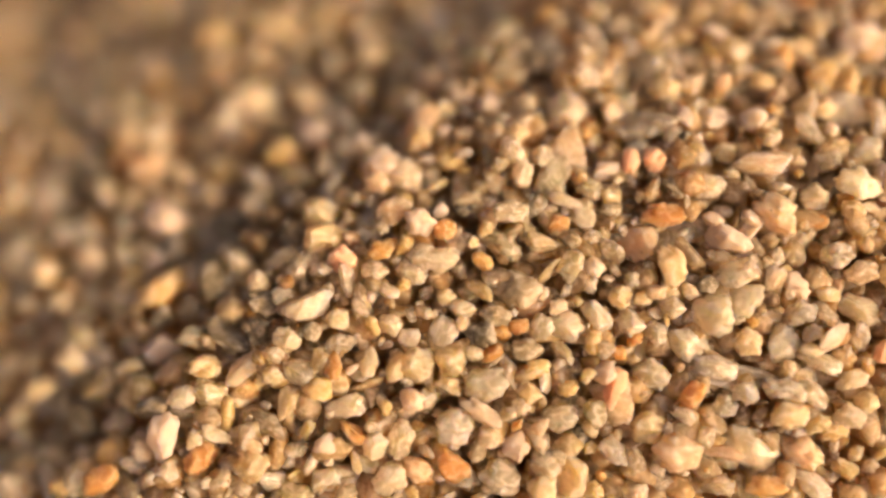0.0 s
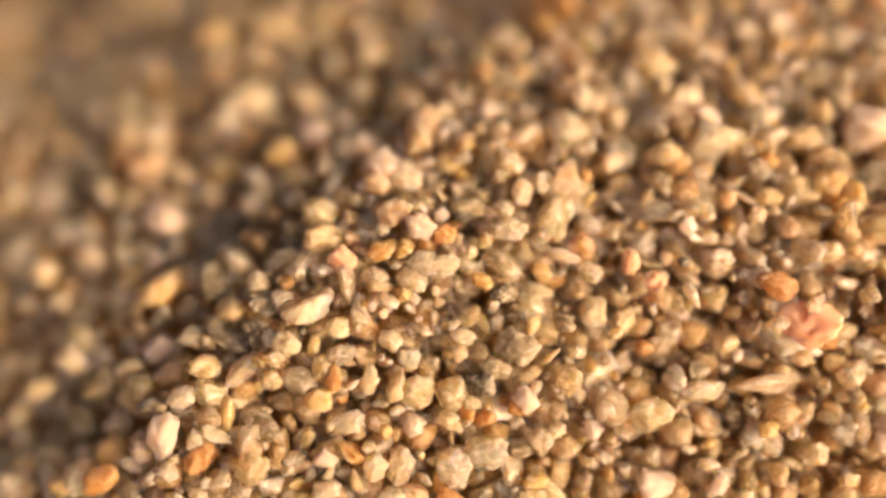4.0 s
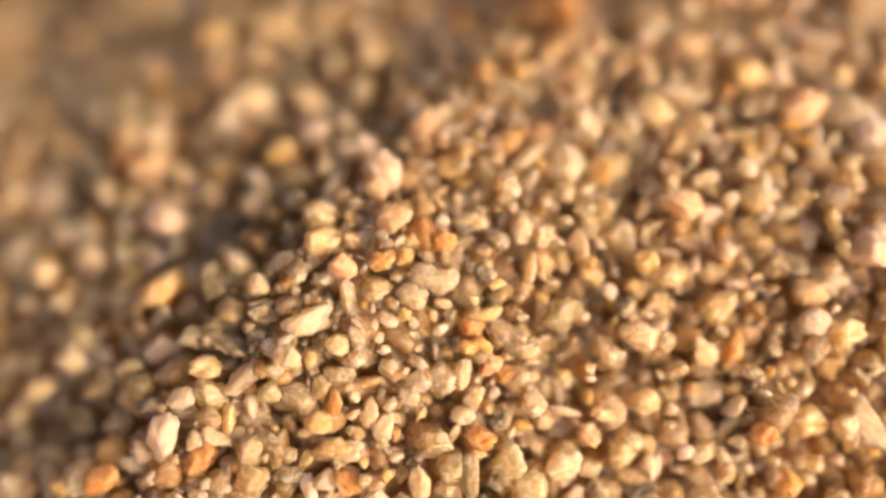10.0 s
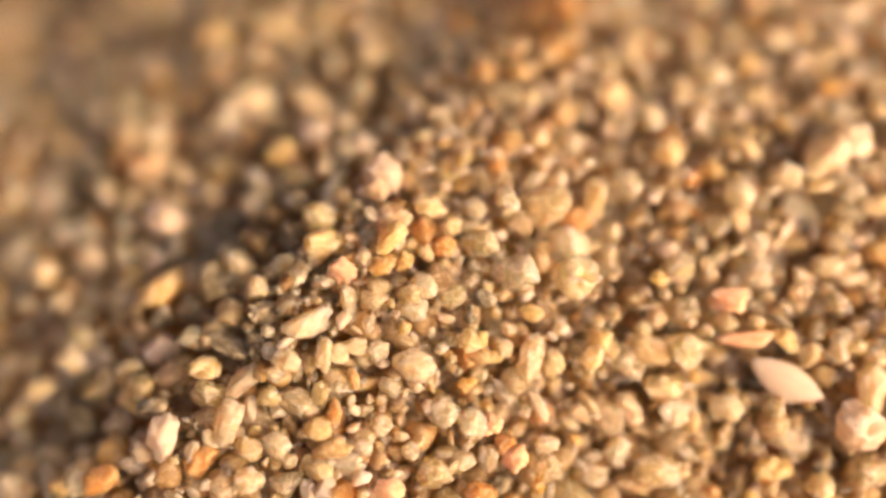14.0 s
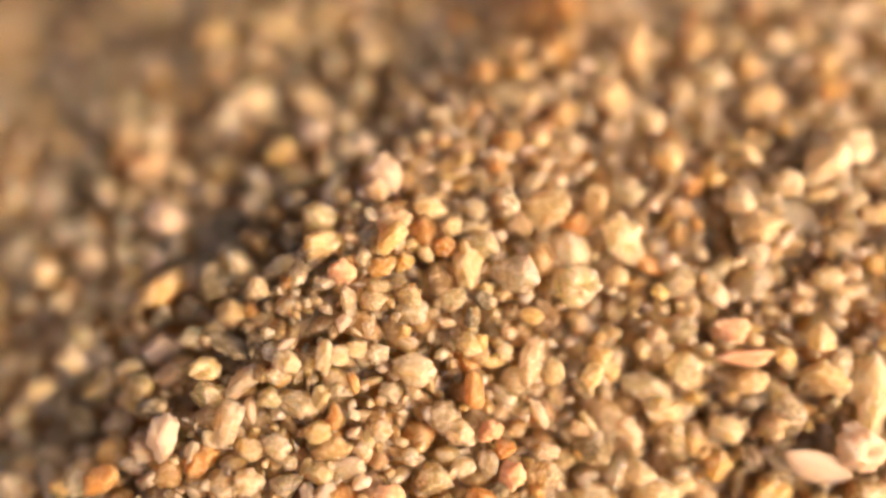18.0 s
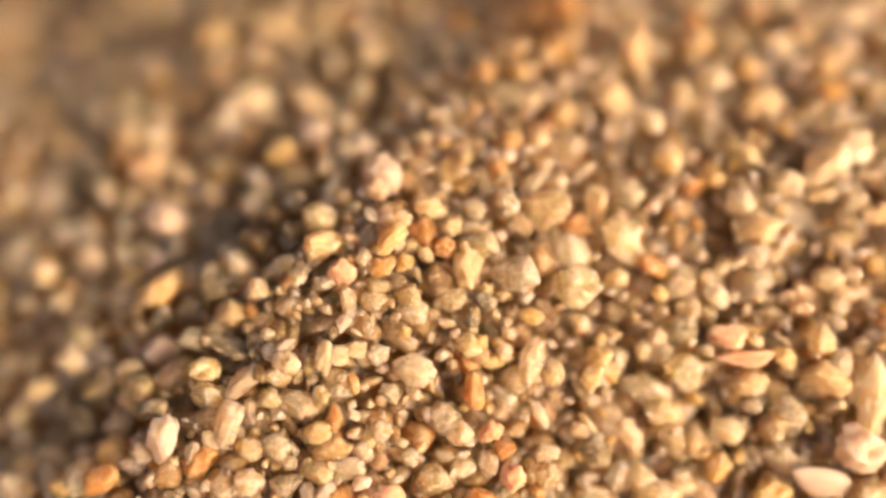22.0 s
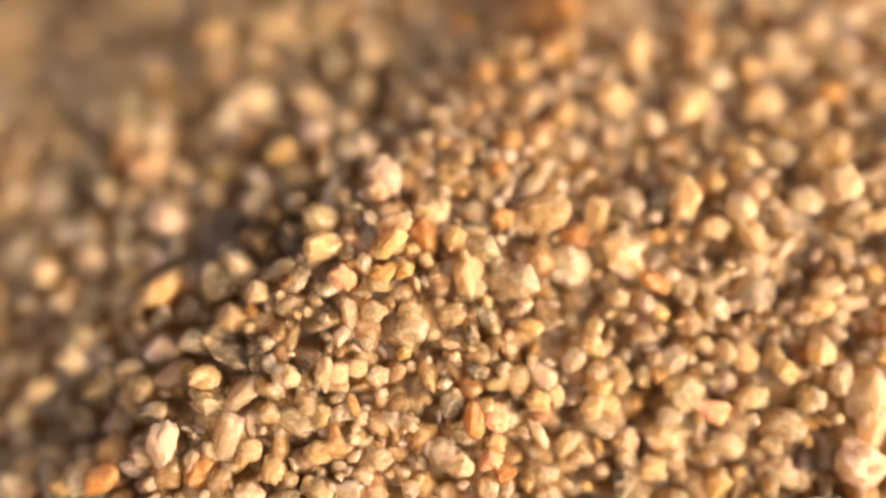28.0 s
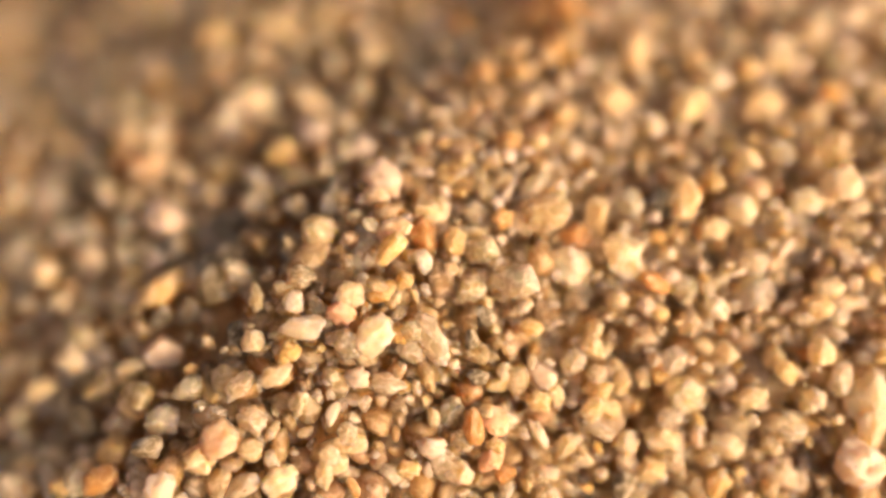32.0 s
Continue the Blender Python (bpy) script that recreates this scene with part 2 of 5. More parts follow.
SECOND = [
    (5.5, 0, 0.02, 0.1, 0.6, 0.3, 0.3, 0.02), (6.0, 0, 0.03, 0.1, 0.7, 0.3, 0.25, 0.02), (6.5, 0, 0, 0.06, 0.2, 0.1, 0.1, 0.02), (7.2, 0, 0, 0.01, 0.05, 0.04, 0.08, 0.1),
    (7.75, 0, 0.08, 0.12, 0.7, 0.4, 0.5, 0.15), (8.25, 0.04, 0.2, 0.5, 1.6, 1.1, 1.1, 0.12), (8.75, 0.03, 0.3, 0.7, 1.7, 2.2, 2.9, 0.12),
    (9.25, 0, 0.2, 0.3, 2.0, 2.6, 4.2, 0.13), (9.75, 0, 0.1, 0.5, 1.8, 4.2, 5.4, 0.14), (10.25, 0, 0.06, 0.7, 1.4, 3.0, 4.5, 0.2)]
THIRD = [
    (10.75, 0.02, 0.04, 0.2, 0.8, 1.3, 3.2, 0.2), (11.25, 0, 0.03, 0.1, 0.3, 1.2, 4.0, 0.28), (11.75, 0, 0.05, 0.2, 0.6, 2.4, 4.0, 0.45),
    (12.25, 0, 0.07, 0.2, 0.8, 3.4, 4.4, 0.5), (12.75, 0, 0, 0.06, 0.25, 2.8, 4.4, 0.45), (13.25, 0, 0, 0, 0.08, 0.7, 1.0, 0.1), (13.6, 0, 0, 0, 0, 0.1, 0.2, 0.1),
    (14.2, 0, 0.01, 0.01, 0.01, 0.01, 0.01, 0.1), (16.4, 0.01, 0.03, 0.04, 0.02, 0.05, 0.05, 0.1), (17.2, 0, 0.02, 0.05, 0.03, 0.4, 0.4, 0.05)]
FOURTH = [
    (17.8, 0, 0.04, 0.15, 0.05, 0.4, 0.3, 0.1), (18.4, 0, 0, 0, 0, 0, 0, 0.1), (22.4, 0, 0, 0, 0, 0, 0, 0.1), (23.2, 0.02, 0.05, 0.1, 0.05, 0.03, 0, 0.1),
    (23.75, 0.02, 0.05, 0.8, 0.2, 0.1, 0.05, 0.05), (24.25, 0.04, 0.1, 0.3, 0.25, 0.35, 0.12, 0.05), (24.75, 0.03, 0.08, 0.12, 0.06, 0.3, 0.2, 0.05),
    (25.3, 0.03, 0.04, 0.03, 0.02, 0.12, 0.1, 0.05), (26.5, 0.03, 0.05, 0.05, 0.05, 0.1, 0.05, 0.2), (27.7, 0.03, 0.07, 0.04, 0.02, 0.25, 0.02, 0.1)]
FIFTH = [
    (28.2, 1.0, 1.4, 0.15, 0.02, 0.15, 0, 0.05), (28.7, 1.5, 2.2, 0.08, 0, 0, 0, 0), (29.2, 1.0, 1.1, 0.08, 0, 0, 0, 0), (29.7, 0.5, 0.7, 0.15, 0, 0, 0, 0),
    (30.3, 0, 0.02, 0.02, 0, 0, 0, 0), (30.7, 0, 0, 0, 0, 0, 0, 0), (32.0, 0, 0, 0, 0, 0, 0, 0)]
SLIDES = np.array(FIRST + SECOND + THIRD + FOURTH + FIFTH)
STEP = 0.1
CLOCK = np.arange(0, 32.0 + STEP / 2, STEP)


def speed(X, Y, t):
    r = [np.interp(t, SLIDES[:, 0], SLIDES[:, 1 + i]) for i in range(6)]
    top = np.interp(t, SLIDES[:, 0], SLIDES[:, 7])
    v = np.interp(X, [-8.0] + ACROSS, [0.0] + r)
    high = np.minimum(1.0, top * np.interp(X, [0, 3, 5, 7], [0.25, 0.5, 1.3, 2.1]))
    mid = np.minimum(1.0, 0.12 + 0.28 * smooth(X, 0.5, 4.0) + 0.8 * high)
    low = np.where(Y < 0, mid + (1 - mid) * np.clip(-Y / 3.5, 0, 1), mid + (high - mid) * np.clip(Y / 3.5, 0, 1))
    return v * low * smooth(Y, -13.0, -9.0) * (1 - smooth(flank(X, Y), 0.5, 2.0))


def ride(X, Y, t0, drift):
    """The way of grains over the whole clip, given where they lie at t0 and their sideways drift."""
    i0 = int(round(t0 / STEP))
    xs, ys = np.zeros((len(CLOCK), len(X))), np.zeros((len(CLOCK), len(X)))
    xs[i0], ys[i0] = X, Y
    for i in range(i0, len(CLOCK) - 1):
        v = speed(xs[i], ys[i], CLOCK[i] + STEP / 2)
        ys[i + 1], xs[i + 1] = ys[i] - v * STEP, xs[i] + v * STEP * drift
    for i in range(i0, 0, -1):
        v = speed(xs[i], ys[i], CLOCK[i] - STEP / 2)
        ys[i - 1], xs[i - 1] = ys[i] + v * STEP, xs[i] - v * STEP * drift
    return xs, ys


# ---- grain shapes ----
def grain_bmesh(rng, stretch, cuts, level):
    """A worn mineral grain: a ball cut by a few planes, lumpy, with softened edges; about one unit in radius."""
    bm = bmesh.new()
    bmesh.ops.create_icosphere(bm, subdivisions=level, radius=1.0)
    off = Vector(rng.uniform(-50, 50, 3))
    planes = []
    soft_cut = rng.uniform(0.55, 0.95)
    for _ in range(cuts):
        d = Vector(rng.normal(size=3)).normalized()
        planes.append((d, rng.uniform(0.46, 0.82)))
    for v in bm.verts:
        p = v.co.copy()
        p *= 1 + 0.42 * noise.noise(p * 1.1 + off) + 0.26 * noise.noise(p * 2.4 + off)
        for d, h in planes:
            over = p.dot(d) - h
            if over > 0:
                p -= d * over * soft_cut
        p += Vector((noise.noise(p * 4 + off), noise.noise(p * 4 - off), noise.noise(p * 4 + off * 2))) * 0.11
        p *= 1 + 0.025 * noise.noise(p * 7 + off)
        v.co = p
    half = [max(abs(v.co[i]) for v in bm.verts) for i in range(3)]
    for v in bm.verts:
        v.co = Vector([v.co[i] / half[i] * stretch[i] for i in range(3)])
    return bm


def shell_bmesh(level):
    """A worn piece of shell: a smooth thin bowl, wide at one end and drawn out to a blunt point."""
    bm = bmesh.new()
    bmesh.ops.create_icosphere(bm, subdivisions=level, radius=1.0)
    for v in bm.verts:
        x, y, z = v.co
        wide = 0.62 + 0.3 * math.sin((x + 1.1) * 1.45) - 0.28 * max(0.0, x) ** 2
        v.co = Vector((1.3 * x, y * wide + 0.12 * x * x, 0.26 * z + 0.16 * (1 - x * x) - 0.10 * y * y))
    return bm


RNG = np.random.default_rng(7)
STRETCH = {"round": (1.0, 0.95, 0.9), "block": (1.08, 0.92, 0.85), "long": (1.45, 0.8, 0.72), "flat": (1.2, 1.0, 0.5), "chip": (1.3, 0.85, 0.42)}
CUTS = {"round": 3, "block": 7, "long": 5, "flat": 5, "chip": 7}
SHAPES = {}
LOW = []
for form, amount in (("round", 7), ("block", 9), ("long", 6), ("flat", 5), ("chip", 4)):
    SHAPES[form] = []
    for _ in range(amount):
        seed = int(RNG.integers(1 << 30))
        SHAPES[form].append([grain_bmesh(np.random.default_rng(seed), STRETCH[form], CUTS[form], level) for level in (3, 4)])
        low = grain_bmesh(RNG, STRETCH[form], CUTS[form], 2)
        LOW.append((np.array([v.co[:] for v in low.verts]), np.array([[v.index for v in f.verts] for f in low.faces])))
        low.free()
STRETCH["shell"] = (1.3, 0.9, 0.3)
SHAPES["shell"] = [[shell_bmesh(3), shell_bmesh(4)]]
MESHES = {}
for kind in MATS:
    for form, bms in SHAPES.items():
        for i, pair in enumerate(bms):
            for large, bm in enumerate(pair):
                me = bpy.data.meshes.new(kind + "_" + form)
                bm.to_mesh(me)
                me.shade_smooth()
                me.materials.append(MATS[kind])
                MESHES[kind, form, i, large] = me


# ---- packing: large grains first, small ones into the gaps ----
class Packing:
    def __init__(self, cell=1.4):
        self.cell, self.bins = cell, {}

    def key(self, p):
        return tuple(int(math.floor(c / self.cell)) for c in p)

    def add(self, p, r):
        self.bins.setdefault(self.key(p), []).append((p[0], p[1], p[2], r))

    def free(self, p, r, ease):
        a, b, c = self.key(p)
        for i in (a - 1, a, a + 1):
            for j in (b - 1, b, b + 1):
                for k in (c - 1, c, c + 1):
                    for q in self.bins.get((i, j, k), ()):
                        if (q[0] - p[0]) ** 2 + (q[1] - p[1]) ** 2 + (q[2] - p[2]) ** 2 < ((q[3] + r) * ease) ** 2:
                            return False
        return True


SIZES = ((0.44, 0.02), (0.365, 0.08), (0.29, 0.24), (0.225, 0.4), (0.16, 0.5))


def strew(rng, inside, box, lift, tries, ease, taken, t=0.0, big=1.0, deep=0.2):
    """Random places for grains in the box (x0, x1, y0, y1) where inside() holds; returns rows of X, Y, n, radius."""
    rows = []
    for r, share in SIZES:
        r *= big
        for _ in range(int(tries * (0.3 + share))):
            X, Y = rng.uniform(box[0], box[1]), rng.uniform(box[2], box[3])
            if not inside(X, Y):
                continue
            size = r * rng.uniform(0.86, 1.16)
            n = float(slope_height(X, Y) - worn(X, Y, t)) + lift + hummock(X, Y) + rng.uniform(-deep, 0.25)
            if taken.free((X, Y, n), size, ease):
                taken.add((X, Y, n), size)
                rows.append((X, Y, n, size))
    return rows


def turn(rng):
    q = rng.normal(size=4)
    q /= np.linalg.norm(q)
    w, x, y, z = q
    return np.array([[1 - 2 * (y * y + z * z), 2 * (x * y - z * w), 2 * (x * z + y * w)], [2 * (x * y + z * w), 1 - 2 * (x * x + z * z), 2 * (y * z - x * w)],
                     [2 * (x * z - y * w), 2 * (y * z + x * w), 1 - 2 * (x * x + y * y)]])


FRAME = np.array([[1, 0, 0], UP[:], OUT[:]])


def heap(name, rows, rng, label):
    """Many small grains in one mesh."""
    verts, faces, base = [], [], 0
    for X, Y, n, r in rows:
        co, fa = LOW[rng.integers(len(LOW))]
        verts.append((co * r) @ turn(rng).T + np.array((X, Y, n)) @ FRAME)
        faces.append(fa + base)
        base += len(co)
    me = bpy.data.meshes.new(name)
    me.from_pydata((np.concatenate(verts) * MM).tolist(), [], np.concatenate(faces).tolist())
    me.shade_smooth()
    me.materials.append(SAND_MIX)
    return tagged(new(name, me), label, "sand", kind="stuff")


# the far flank, which lies still
rng = np.random.default_rng(11)
far = Packing()
FLANK_BOX = (-20, 4, -10, 16)
rows = strew(rng, lambda X, Y: flank(X, Y) > 0.2, FLANK_BOX, -0.1, 9000, 0.76, far, big=1.2)
seen = sorted((g for g in rows if -15 < g[0] < 3 and -8 < g[1] < 9.5), key=lambda g: -g[3])
FLANK_SINGLES = seen[:320]
single = set(FLANK_SINGLES)
rows = [g for g in rows if g not in single]
for lift in (-0.55, -1.0):
    rows += strew(rng, lambda X, Y: flank(X, Y) > -0.6, FLANK_BOX, lift, 3000, 0.82, far)
heap("sand_flank", rows, rng, "loose mixed beige sand grains on the shaded far flank")

# packed grains under the crest and under the face
crest = Packing()
rows = []
for lift, tries in ((-0.3, 6000), (-0.72, 3500)):
    rows += strew(rng, lambda X, Y: flank(X, Y) < 0.4, (-9, 2.5, -10, 11), lift, tries, 0.82, crest, t=32.0)
heap("sand_crest", rows, rng, "packed mixed beige sand grains under the crest")
under = Packing()
rows = []
for lift, tries in ((-0.28, 9000), (-0.75, 5000)):
    rows += strew(rng, lambda X, Y: flank(X, Y) < 0.5, (1.2, 16, -10, 13), lift, tries, 0.82, under)
SLIDING_BED = heap("sand_bed", rows, rng, "loose sliding bed of mixed beige sand grains")

# ---- single grains on the face ----
KINDS = ("quartz", "milky", "rosy", "smoky", "amber", "green", "cream", "honey", "pink", "orange", "white", "dark", "straw", "ivory")
ODDS = (0.08, 0.08, 0.095, 0.06, 0.085, 0.02, 0.08, 0.09, 0.08, 0.045, 0.055, 0.02, 0.1, 0.11)
FLANK_ODDS = (0.08, 0.07, 0.09, 0.09, 0.10, 0.05, 0.09, 0.12, 0.05, 0.02, 0.04, 0.06, 0.09, 0.05)
FORMS = ("round", "block", "long", "flat", "chip")
LABELS = {"straw": "pale straw yellow quartz sand grain on the slope", "ivory": "cloudy ivory quartz sand grain on the slope", "rosy": "pale rosy quartz sand grain on the slope", "smoky": "greyish smoky quartz sand grain on the slope", "milky": "milky pale quartz sand grain on the slope", "amber": "yellowish translucent quartz sand grain on the slope", "green": "grey green translucent sand grain on the slope",
          "quartz": "translucent pale quartz sand grain on the slope", "cream": "opaque cream coloured sand grain on the slope", "honey": "honey yellow sand grain on the slope",
          "pink": "dull pink feldspar sand grain on the slope", "orange": "orange brown sand grain on the slope", "white": "smooth white shell grain or glint on the slope",
          "dark": "dark grey green sand grain or shaded gap on the slope", "red": "salmon red stone fragment on the slope"}
NAMES = {"straw": "straw_grain", "ivory": "ivory_grain", "rosy": "rosy_grain", "smoky": "smoky_grain", "milky": "milky_grain", "amber": "amber_grain", "green": "green_grain", "quartz": "quartz_grain", "cream": "cream_grain", "honey": "honey_grain", "pink": "pink_grain", "orange": "orange_grain", "white": "shell_grain", "dark": "dark_grain", "red": "red_stone"}
SHAPED = {"round": "rounded_", "block": "blocky_", "long": "long_", "flat": "flat_", "chip": "thin_", "shell": "curved_"}
LOOSE = []


def loose(kind, form, X, Y, t0, r, m, lift=0.0, drift=0.0, rise=0.0, spin=1.0, label="", bury=0.0):
    """A single grain: kind, form, where it lies at t0, its radius, its turn, its lift, and when it comes up (rise) or goes under (bury)."""
    LOOSE.append(dict(kind=kind, form=form, X=X, Y=Y, t0=t0, r=r, m=m, lift=lift, drift=drift, rise=rise, spin=spin, label=label, bury=bury, marked=False))


def marked(kind, form, X, Y, t0, length, wide=0.0, lean=0.0, lift=0.0, rise=0.0, bury=0.0, label="", way=()):
    """A grain that stands out: its length and width in millimetres, the lean of its long axis on the face in degrees, and its own way (t, X, Y) if it has one."""
    s = STRETCH[form]
    r = length / 2 / s[0]
    m = pose(0, 0, 0, 0, 0, lean).to_3x3()
    if wide:
        m = m @ Matrix.Diagonal((1, wide / length * s[0] / s[1], max(0.6, wide / length * s[0] / s[1])))
    loose(kind, form, X, Y, t0, r, np.array(m), lift + hummock(X, Y) + (0.17 + 0.13 * (length > 1.0) if rise else 0.1), 0.0, rise, 0.5, label, bury)
    LOOSE[-1]["marked"] = True
    if way:
        ts = [w[0] for w in way]
        LOOSE[-1]["way"] = (np.interp(CLOCK, ts, [w[1] for w in way]), np.interp(CLOCK, ts, [w[2] for w in way]))


# grains of the far flank and of the crest
marked("white", "round", -7.31, 0.75, 0, 1.00, 1.18, 80)
marked("cream", "round", -2.97, 2.06, 0, 0.63, 0.72, 80)
marked("white", "round", -2.06, 2.69, 0, 0.70, 0.76, 0)
marked("milky", "long", -4.36, 2.61, 0, 0.92, 0.62, 80)
marked("orange", "block", -9.56, 0.68, 0, 0.90, 0.67, 0)
marked("cream", "round", -8.40, 1.20, 0, 1.04, 0.92, 0)
marked("honey", "round", -6.07, 1.41, 0, 0.77, 0.71, 0)
marked("cream", "block", -4.80, 1.09, 0, 0.94, 0.72, 0)
marked("white", "round", -7.45, -0.31, 0, 0.75, 0.66, 0)
marked("cream", "block", -9.38, -0.31, 0, 0.98, 0.77, 0)
marked("milky", "block", -11.55, -0.44, 0, 1.58, 1.14, -20)
marked("cream", "long", -9.20, 5.35, 0, 1.78, 0.97, 20)
marked("cream", "block", -4.73, 6.38, 0, 2.41, 1.69, -15)
marked("cream", "block", -5.41, 4.09, 0, 1.61, 1.08, 10)
marked("cream", "long", -3.40, 3.81, 0, 1.97, 0.68, -42)
marked("honey", "block", -0.94, 3.77, 0, 1.24, 1.30, 60)
marked("honey", "round", -0.09, 5.61, 0, 1.00, 0.87, 0)
marked("pink", "block", 0.24, 4.79, 0, 0.99, 0.84, 0)
marked("orange", "round", 2.06, 6.72, 0, 0.73, 0.66, 0)
marked("cream", "round", -0.59, 2.77, 0, 0.73, 0.76, 0)
marked("pink", "round", 0.50, 2.88, 0, 0.61, 0.50, 0)
marked("white", "round", 1.13, 3.59, 0, 0.57, 0.57, 0)
marked("green", "block", 1.54, 4.54, 0, 1.22, 0.72, -10)
marked("honey", "round", -6.65, 3.08, 0, 0.92, 0.76, 0)
marked("cream", "round", -10.82, 3.03, 0, 1.26, 0.95, 0)
marked("milky", "round", -11.26, 1.73, 0, 1.25, 0.93, 0)
marked("honey", "block", -8.18, -1.06, 0, 0.86, 0.66, 10)
marked("milky", "round", -8.74, 3.24, 0, 1.07, 0.92, 0)
marked("green", "block", -5.64, -0.82, 0, 1.17, 1.09, 40)
marked("honey", "block", -5.07, -1.46, 0, 0.96, 0.82, 0)
marked("cream", "round", -4.46, -0.80, 0, 0.61, 0.68, 80)
marked("cream", "round", -3.82, -1.13, 0, 0.59, 0.57, 0)
marked("dark", "block", -5.53, -0.16, 0, 0.90, 0.57, 0)
marked("milky", "flat", -3.18, -1.34, 0, 1.40, 0.77, 35)
marked("cream", "round", -3.60, -2.11, 0, 0.66, 0.80, 80)
marked("dark", "block", -3.07, -1.87, 0, 0.48, 0.53, 0)
marked("pink", "long", -4.72, -2.85, 0, 1.17, 0.61, 30)
marked("pink", "long", -6.67, -3.01, 0, 0.86, 0.55, 32, lift=0.35)
marked("honey", "long", -8.71, -3.54, 0, 0.89, 0.48, 15, lift=0.35)
marked("milky", "round", -9.49, -2.85, 0, 0.94, 0.77, 0, lift=0.35)
marked("cream", "long", -7.77, -2.96, 0, 0.82, 0.45, 15, lift=0.35)
marked("white", "flat", -6.57, -4.46, 0, 1.37, 0.82, 72, lift=0.35)
marked("orange", "long", -5.69, -4.93, 0, 1.03, 0.69, 48)
marked("orange", "long", -8.15, -5.51, 0, 1.16, 0.74, 25, lift=0.35)
marked("dark", "block", -6.99, -3.83, 0, 0.83, 0.61, 20, lift=0.35)
marked("cream", "round", -5.81, -4.45, 0, 0.53, 0.56, 0)
marked("honey", "round", -9.24, -5.74, 0, 0.70, 0.62, 0, lift=0.35)
marked("milky", "block", -6.15, -3.50, 0, 0.81, 0.61, 40, lift=0.35)
marked("cream", "long", -10.38, -3.61, 0, 1.02, 0.58, 30, lift=0.35)
marked("red", "block", -2.40, -0.19, 0, 0.83, 0.78, -30)
marked("orange", "long", -1.40, -0.01, 0, 0.83, 0.51, 20)
marked("honey", "round", -0.92, 0.09, 0, 0.53, 0.51, 0)
marked("pink", "long", -1.14, 0.94, 0, 1.09, 0.68, 42)
marked("white", "block", -0.52, 0.67, 0, 0.81, 0.84, 50)
marked("orange", "block", 0.01, 0.52, 0, 0.65, 0.62, 0)
marked("cream", "long", 0.65, 1.12, 0, 0.97, 0.60, -5)
marked("orange", "long", 0.92, -0.30, 0, 0.61, 0.45, -40)
marked("honey", "round", 1.02, 0.48, 0, 0.43, 0.45, 0)
marked("pink", "block", -1.56, 1.61, 0, 0.83, 0.61, -20)
marked("milky", "round", -0.95, 1.81, 0, 0.97, 0.89, 0)
marked("cream", "long", -3.65, -3.58, 0, 1.08, 0.56, 75)
marked("milky", "long", -2.23, -3.66, 0, 1.16, 0.61, 12)
marked("honey", "long", -2.88, -2.58, 0, 0.85, 0.48, 72)
marked("orange", "long", -2.50, -2.70, 0, 0.69, 0.40, 80)
marked("cream", "long", -1.70, -2.63, 0, 0.77, 0.48, 72)
marked("white", "round", -0.74, -3.50, 0, 0.61, 0.66, -60)
marked("amber", "round", -0.55, -2.69, 0, 1.03, 0.92, 0)
marked("cream", "block", -1.24, -1.78, 0, 0.63, 0.58, 0)
marked("cream", "round", 0.15, -3.18, 0, 0.58, 0.71, 80)
marked("quartz", "round", 1.00, -3.08, 0, 1.14, 1.11, 0)
marked("quartz", "block", 0.21, -4.05, 0, 1.06, 1.06, 0)
marked("orange", "flat", 0.21, -5.03, 0, 1.03, 0.82, -20)
marked("pink", "long", 0.94, -3.82, 0, 1.27, 0.48, -36)
marked("honey", "block", 1.99, -3.32, 0, 0.69, 0.55, 0)
marked("quartz", "round", 2.72, -3.88, 0, 0.90, 0.87, 0)
marked("white", "block", 1.73, -4.58, 0, 0.85, 0.77, -30)
marked("quartz", "round", 1.33, -5.35, 0, 1.06, 0.98, 0)
marked("cream", "block", 2.32, -5.56, 0, 0.79, 0.74, 0)
marked("green", "block", 2.65, -4.82, 0, 0.58, 0.42, 0)
marked("honey", "block", 2.13, -2.76, 0, 0.82, 0.58, 10)
marked("green", "block", 1.93, -2.30, 0, 0.85, 0.58, 0)
marked("orange", "round", 1.40, -1.97, 0, 0.45, 0.58, 80)
marked("orange", "round", 1.77, -1.77, 0, 0.53, 0.50, 0)
marked("dark", "block", 0.87, -1.97, 0, 0.74, 0.82, 60)
marked("green", "block", 1.74, -0.91, 0, 1.14, 1.01, 20)
marked("milky", "round", -0.05, -0.19, 0, 0.94, 0.82, 0)
marked("milky", "block", -0.72, -0.52, 0, 0.80, 0.80, 20)
marked("milky", "round", 0.48, -1.37, 0, 0.53, 0.74, 80)
marked("cream", "block", -2.44, -1.64, 0, 0.66, 0.53, 0)
marked("white", "round", -2.72, -4.54, 0, 0.53, 0.66, -50)
marked("cream", "long", -1.11, -2.76, 0, 0.53, 0.79, 0)
